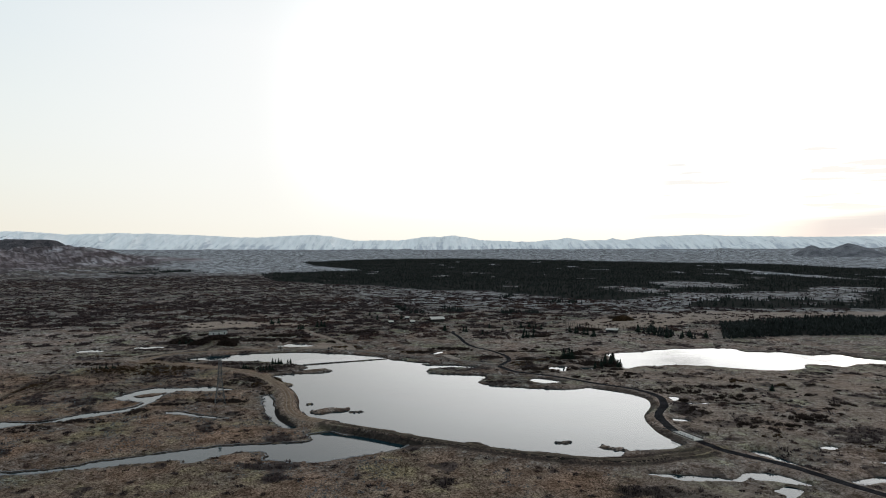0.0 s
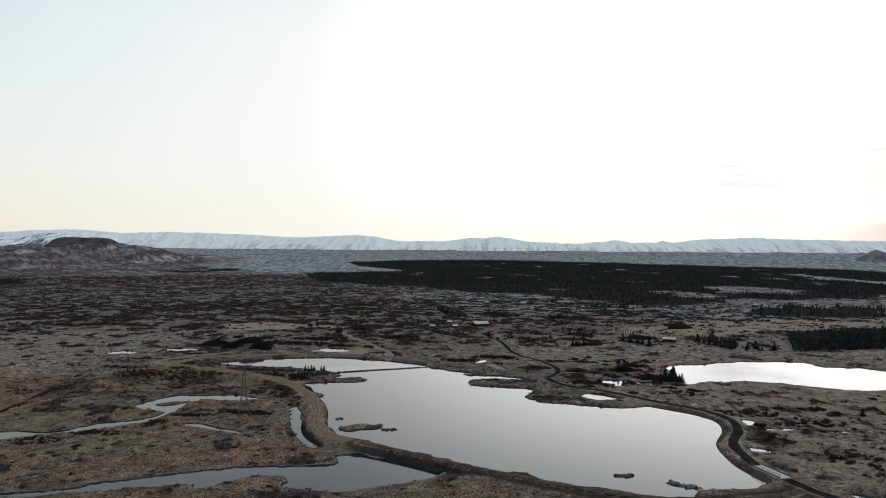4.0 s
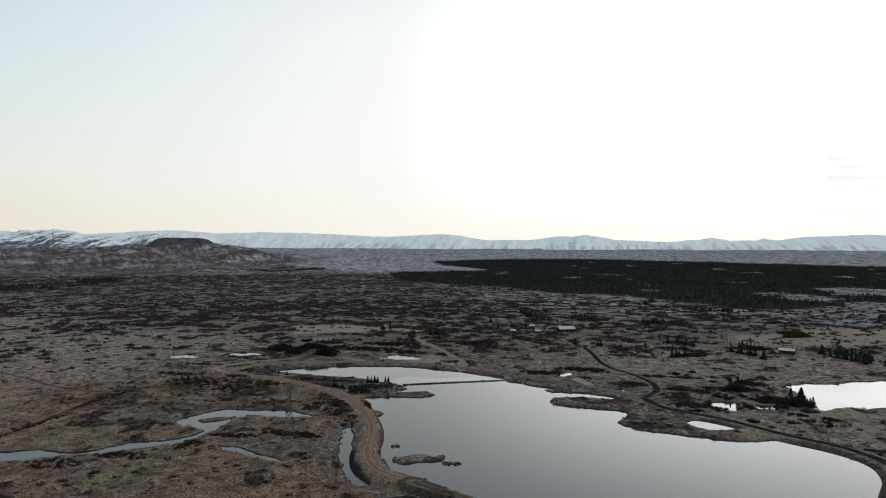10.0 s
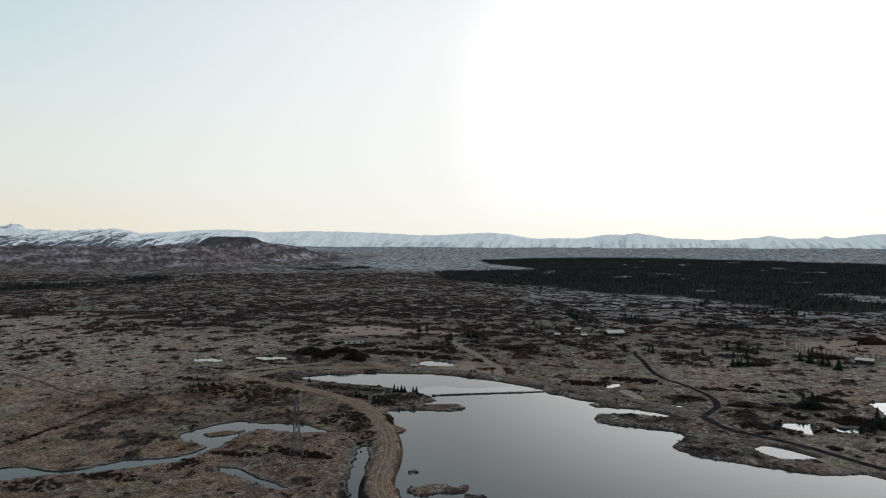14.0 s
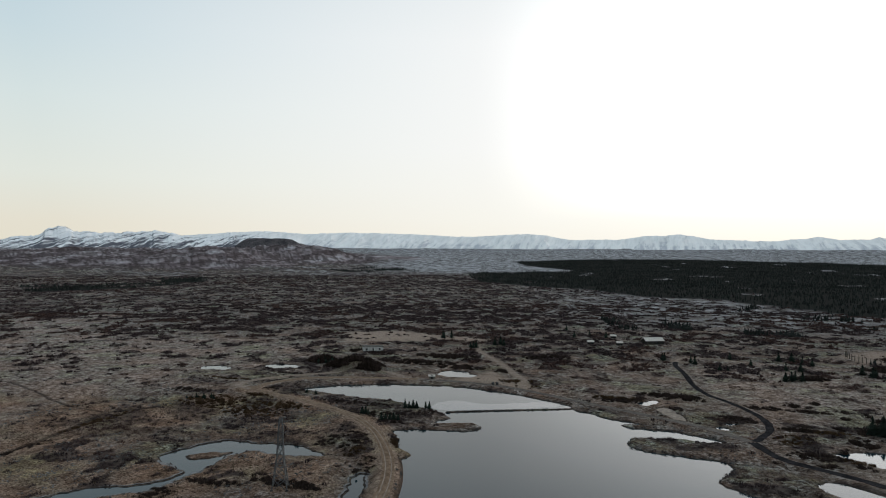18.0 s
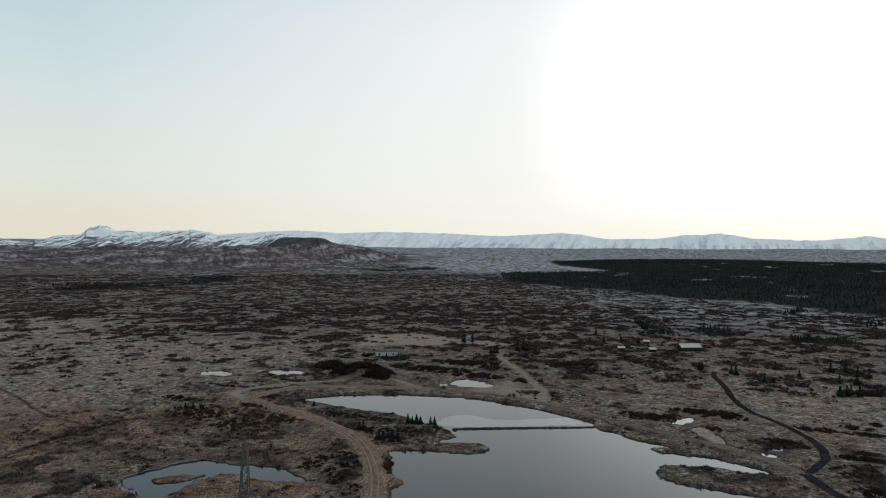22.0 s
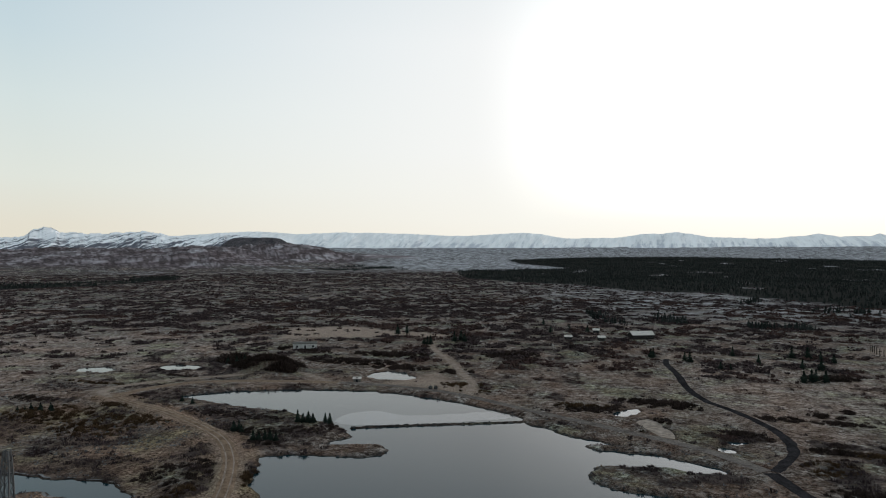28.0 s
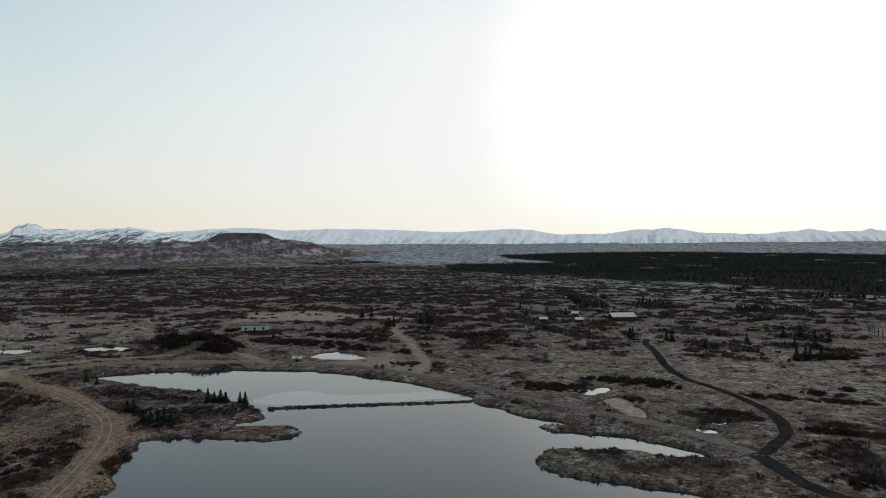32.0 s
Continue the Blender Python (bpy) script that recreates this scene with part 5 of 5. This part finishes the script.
# ---------------------------------------------------------------- pylon
def build_pylon():
    ob = new("power_pylon")
    ob.matrix_basis = pose(-93.4, 281, float(ground_at([-93.4], [281])[0][0]) - 0.1, 0, 0, 24)
    levels = [(0.0, 2.0), (3.0, 1.62), (6.0, 1.22), (8.6, 0.86), (10.6, 0.78), (12.6, 0.70), (14.6, 0.62), (16.6, 0.52), (18.6, 0.38)]
    corners = [(1, 1), (1, -1), (-1, -1), (-1, 1)]
    for cx, cy in corners:
        bm = bmesh.new()
        for (z0, w0), (z1, w1) in zip(levels, levels[1:]):
            bar(bm, (cx * w0, cy * w0, z0), (cx * w1, cy * w1, z1), 0.15)
        part("leg", bm, STEEL, ob)
        bm = bmesh.new()
        box(bm, cx * 2.0, cy * 2.0, 0.05, 0.7, 0.7, 0.5)
        bmesh.ops.bevel(bm, geom=bm.edges[:], offset=0.05, segments=1, affect="EDGES")
        part("footing", bm, ROCK, ob, "grey concrete footing")
    for (z0, w0), (z1, w1) in zip(levels, levels[1:]):
        for k in range(4):
            (ax, ay), (bx, by) = corners[k], corners[(k + 1) % 4]
            bm = bmesh.new()
            bar(bm, (ax * w0, ay * w0, z0), (bx * w1, by * w1, z1), 0.075)
            bar(bm, (bx * w0, by * w0, z0), (ax * w1, ay * w1, z1), 0.075)
            bar(bm, (ax * w1, ay * w1, z1), (bx * w1, by * w1, z1), 0.045)
            part("brace", bm, STEEL, ob)
    tagged(ob, "tall grey steel lattice power pylon in dry marsh", "pylon")


build_pylon()


# ---------------------------------------------------------------- houses
def cabin(length, depth, wall_h, rise, wall, words, windows=3, x=0, y=0, turn=0.0, flat=False):
    ob = new("cabin" if length < 8 else "house")
    zs = ground_at([x, x + 3, x - 3], [y, y, y])[0]
    ob.matrix_basis = pose(x, y, float(zs.min()) - 0.1, 0, 0, turn)
    bm = bmesh.new()
    box(bm, 0, 0, wall_h / 2, length, depth, wall_h)
    if not flat:
        for sx in (-1, 1):
            a = [bm.verts.new((sx * length / 2, -depth / 2, wall_h)), bm.verts.new((sx * length / 2, depth / 2, wall_h)), bm.verts.new((sx * length / 2, 0, wall_h + rise))]
            bm.faces.new(a)
    part("wall", bm, wall, ob)
    if flat:
        bm = bmesh.new()
        box(bm, 0, 0, wall_h + 0.15, length + 0.5, depth + 0.5, 0.3)
        part("roof", bm, TIMBER, ob, "flat felted roof")
    else:
        slope = math.hypot(depth / 2, rise)
        ang = math.atan2(rise, depth / 2)
        for s in (-1, 1):
            bm = bmesh.new()
            box(bm, 0, s * (slope / 2 + 0.12), 0, length + 0.8, slope + 0.5, 0.16)
            bmesh.ops.transform(bm, matrix=Matrix.Translation((0, 0, wall_h + rise + 0.1)) @ Matrix.Rotation(-s * ang, 4, "X"), verts=bm.verts)
            part("roof_slope", bm, ROOF, ob, "frost-pale metal roof")
    for k in range(windows):
        px = (k + 0.5) / windows * length - length / 2
        bm = bmesh.new()
        tall = k == windows // 2
        box(bm, px, -depth / 2 - 0.02, (1.0 if tall else 1.45), (0.95 if tall else 1.1), 0.08, (2.0 if tall else 1.1))
        w = part("door" if tall else "window", bm, TIMBER, ob)
        bm = bmesh.new()
        box(bm, px, -depth / 2 - 0.075, (1.05 if tall else 1.45), (0.75 if tall else 0.9), 0.03, (1.7 if tall else 0.9))
        part("pane", bm, PANE, w, "dark window pane")
    return tagged(ob, words, "house")


cabin(13.0, 7.0, 2.5, 1.8, DARK_WALL, "dark wooden summer house with a frost-pale metal roof", 4, -6, 605, 28)
cabin(12.0, 7.0, 2.8, 0.0, WHITE_WALL, "low white rendered house with a flat roof", 3, -171, 510, 30, True)
cabin(3.8, 3.0, 1.9, 0.8, DARK_WALL, "small dark cabin with a frosted roof", 2, -46, 592, 15)
cabin(3.6, 3.0, 1.9, 0.8, DARK_WALL, "small dark cabin with a frosted roof", 2, -34, 632, 10)
cabin(3.6, 3.0, 1.9, 0.8, DARK_WALL, "small dark cabin with a frosted roof", 2, -27, 590, 20)
cabin(2.6, 2.0, 1.5, 0.4, TIMBER, "small pale shed by the shore track", 1, -106, 437, 18)
cabin(8.5, 5.0, 2.2, 0.9, DARK_WALL, "low dark barn with a frosted roof", 3, 131, 520, -25)


def build_fence():
    ob = new("fence")
    z = float(ground_at([120], [560])[0][0])
    ob.matrix_basis = pose(120, 560, z, 0, 0, 0)
    line = curve_through([(-14, 30), (-12, 8), (2, -18), (18, -26), (42, -16), (62, 20)], 3.2, False)
    zz = ground_at(line[:, 0] + 120, line[:, 1] + 560)[0] - z
    for (x, y), h in zip(line, zz):
        bm = bmesh.new()
        bmesh.ops.create_cone(bm, cap_ends=True, segments=6, radius1=0.22, radius2=0.18, depth=3.8, matrix=Matrix.Translation((x, y, h + 1.5)))
        part("post", bm, BARK, ob)
    for up in (0.8, 1.7, 2.6):
        bm = bmesh.new()
        for k in range(len(line) - 1):
            bar(bm, (*line[k], zz[k] + up), (*line[k + 1], zz[k + 1] + up), 0.03, 3)
        part("rail", bm, TIMBER, ob)
    tagged(ob, "tall weathered timber fence round a pale field", "fence")


build_fence()


def build_bridge():
    """Short concrete road bridge over the lake outlet."""
    ob = new("bridge")
    ob.matrix_basis = pose(81.2, 223.8, 1.15, 0, 0, math.degrees(math.atan2(218.5 - 229, 83 - 79.6)))
    bm = bmesh.new()
    box(bm, 0, 0, 0.12, 11.5, 4.0, 0.3)
    bmesh.ops.bevel(bm, geom=bm.edges[:], offset=0.05, segments=1, affect="EDGES")
    part("deck", bm, ROOF, ob, "frost-pale concrete deck")
    for s in (-1, 1):
        bm = bmesh.new()
        box(bm, 0, s * 1.9, 0.38, 11.5, 0.28, 0.26)
        part("kerb", bm, GREY_GRAVEL, ob)
        for up in (0.75, 1.15):
            bm = bmesh.new()
            bar(bm, (-5.7, s * 1.9, up), (5.7, s * 1.9, up), 0.05, 6)
            part("rail", bm, STEEL, ob)
        for k in range(6):
            bm = bmesh.new()
            bar(bm, (-5.5 + 2.2 * k, s * 1.9, 0.4), (-5.5 + 2.2 * k, s * 1.9, 1.2), 0.06, 6)
            part("post", bm, STEEL, ob)
    for s in (-1, 1):
        bm = bmesh.new()
        box(bm, s * 5.6, 0, -0.5, 0.7, 4.2, 1.2)
        part("abutment", bm, GREY_GRAVEL, ob)
    tagged(ob, "short pale concrete road bridge over the lake outlet", "bridge")


build_bridge()


def build_boulders():
    """A pair of dark boulders that close the shore track."""
    for k, (x, y, s) in enumerate(((-73.2, 429.5, 0.75), (-71.4, 430.2, 0.7))):
        bm = bmesh.new()
        bmesh.ops.create_icosphere(bm, subdivisions=2, radius=1.0)
        for v in bm.verts:
            v.co *= 1 + 0.22 * noise.noise(v.co * 1.7 + Vector((9.0 * k, 0, 0)))
            v.co.z *= 1.15
        me = bpy.data.meshes.new("boulder")
        bm.to_mesh(me)
        bm.free()
        me.materials.append(ROCK)
        ob = new("boulder", me)
        ob.matrix_basis = pose(x, y, float(ground_at([x], [y])[0][0]) + 0.45, 0, 0, 40 * k) @ Matrix.Diagonal((s, s, s, 1))
        tagged(ob, "dark upright lava boulder at the track edge", "boulder", "boulders closing the shore track")


build_boulders()


def build_ice():
    """A skin of thin ice inside the dike."""
    p = ragged(curve_through([(-85, 379), (-86, 391), (-80, 396), (-68, 394), (-55, 400), (-43, 407), (-36, 402), (-58, 387), (-75, 379)], 1.0), 1.2, 4.0, 333)
    bm = bmesh.new()
    face = bm.faces.new([bm.verts.new((x, y, 0.012)) for x, y in p])
    bm.normal_update()
    if face.normal.z < 0:
        face.normal_flip()
    bmesh.ops.triangulate(bm, faces=[face])
    me = bpy.data.meshes.new("ice_sheet")
    bm.to_mesh(me)
    bm.free()
    me.materials.append(THIN_ICE)
    tagged(new("ice_sheet", me), "thin grey skin of ice on still water", "ice", kind="structure")


build_ice()


def build_bushes():
    """Single bushes that stand apart in marsh and heath."""
    g = np.random.default_rng(31)
    shapes = [raw_mesh("bush", *(lambda v, f: (v, f))(*twig_dome(80, 200 + s, 1.0, 0.75, 0.06)), TWIG if s % 2 else HEATHER) for s in range(6)]
    x, y = g.uniform(-150, 150, 1800), g.uniform(165, 330, 1800)
    z, at = ground_at(x, y)
    ok = clear_of_things(x, y) & (at["scrub"] < 0.2) & (at["wet_shade"] < 0.2) & (np.abs(np.degrees(np.arctan2(-x, y)) - 6) < 36)
    x, y, z = x[ok][:240], y[ok][:240], z[ok][:240]
    for k in range(len(x)):
        s = g.uniform(0.5, 1.5)
        dark = k % 6 % 2
        ob = new("bush", shapes[k % 6])
        ob.matrix_basis = pose(x[k], y[k], z[k] - 0.08, 0, 0, g.uniform(0, 360)) @ Matrix.Diagonal((s * 1.3, s, s * 0.8, 1))
        tagged(ob, "low bare dark birch bush in dry grass" if dark else "low reddish brown heather bush in dry grass", "bush", "single bushes on the marsh and heath")


build_bushes()


def build_shore_rocks():
    """Larger rocks on the islets and along the dam foot."""
    g = np.random.default_rng(41)
    meshes = []
    for k in range(4):
        bm = bmesh.new()
        bmesh.ops.create_icosphere(bm, subdivisions=2, radius=1.0)
        for v in bm.verts:
            v.co *= 1 + 0.35 * noise.noise(v.co * 1.4 + Vector((5.0 * k, 3, 0)))
            v.co.z *= 0.7
        me = bpy.data.meshes.new("rock")
        bm.to_mesh(me)
        bm.free()
        me.materials.append(ROCK)
        meshes.append(me)
    spots = []
    for p in ISLET_SHORES[:5]:
        for q in p[:: max(4, len(p) // 7)]:
            spots.append((q[0] * 0.9 + p[:, 0].mean() * 0.1, q[1] * 0.9 + p[:, 1].mean() * 0.1))
    spots += [(-79, 297), (-75, 283), (-82, 300), (-84, 303), (-70, 262), (-64, 247), (12, 220.5), (14, 218), (16, 216), (8, 221)]
    heights = np.maximum(ground_at(*np.array(spots).T)[0], -0.1)
    for k, (x, y) in enumerate(spots):
        s = g.uniform(0.2, 0.42)
        ob = new("rock", meshes[k % 4])
        ob.matrix_basis = pose(x, y, float(heights[k]) + 0.15 * s, 0, 0, g.uniform(0, 360)) @ Matrix.Diagonal((s * 1.3, s, s, 1))
        tagged(ob, "rough brown-grey lava rock at the waterline", "rock", "rocks at the waterline")


build_shore_rocks()
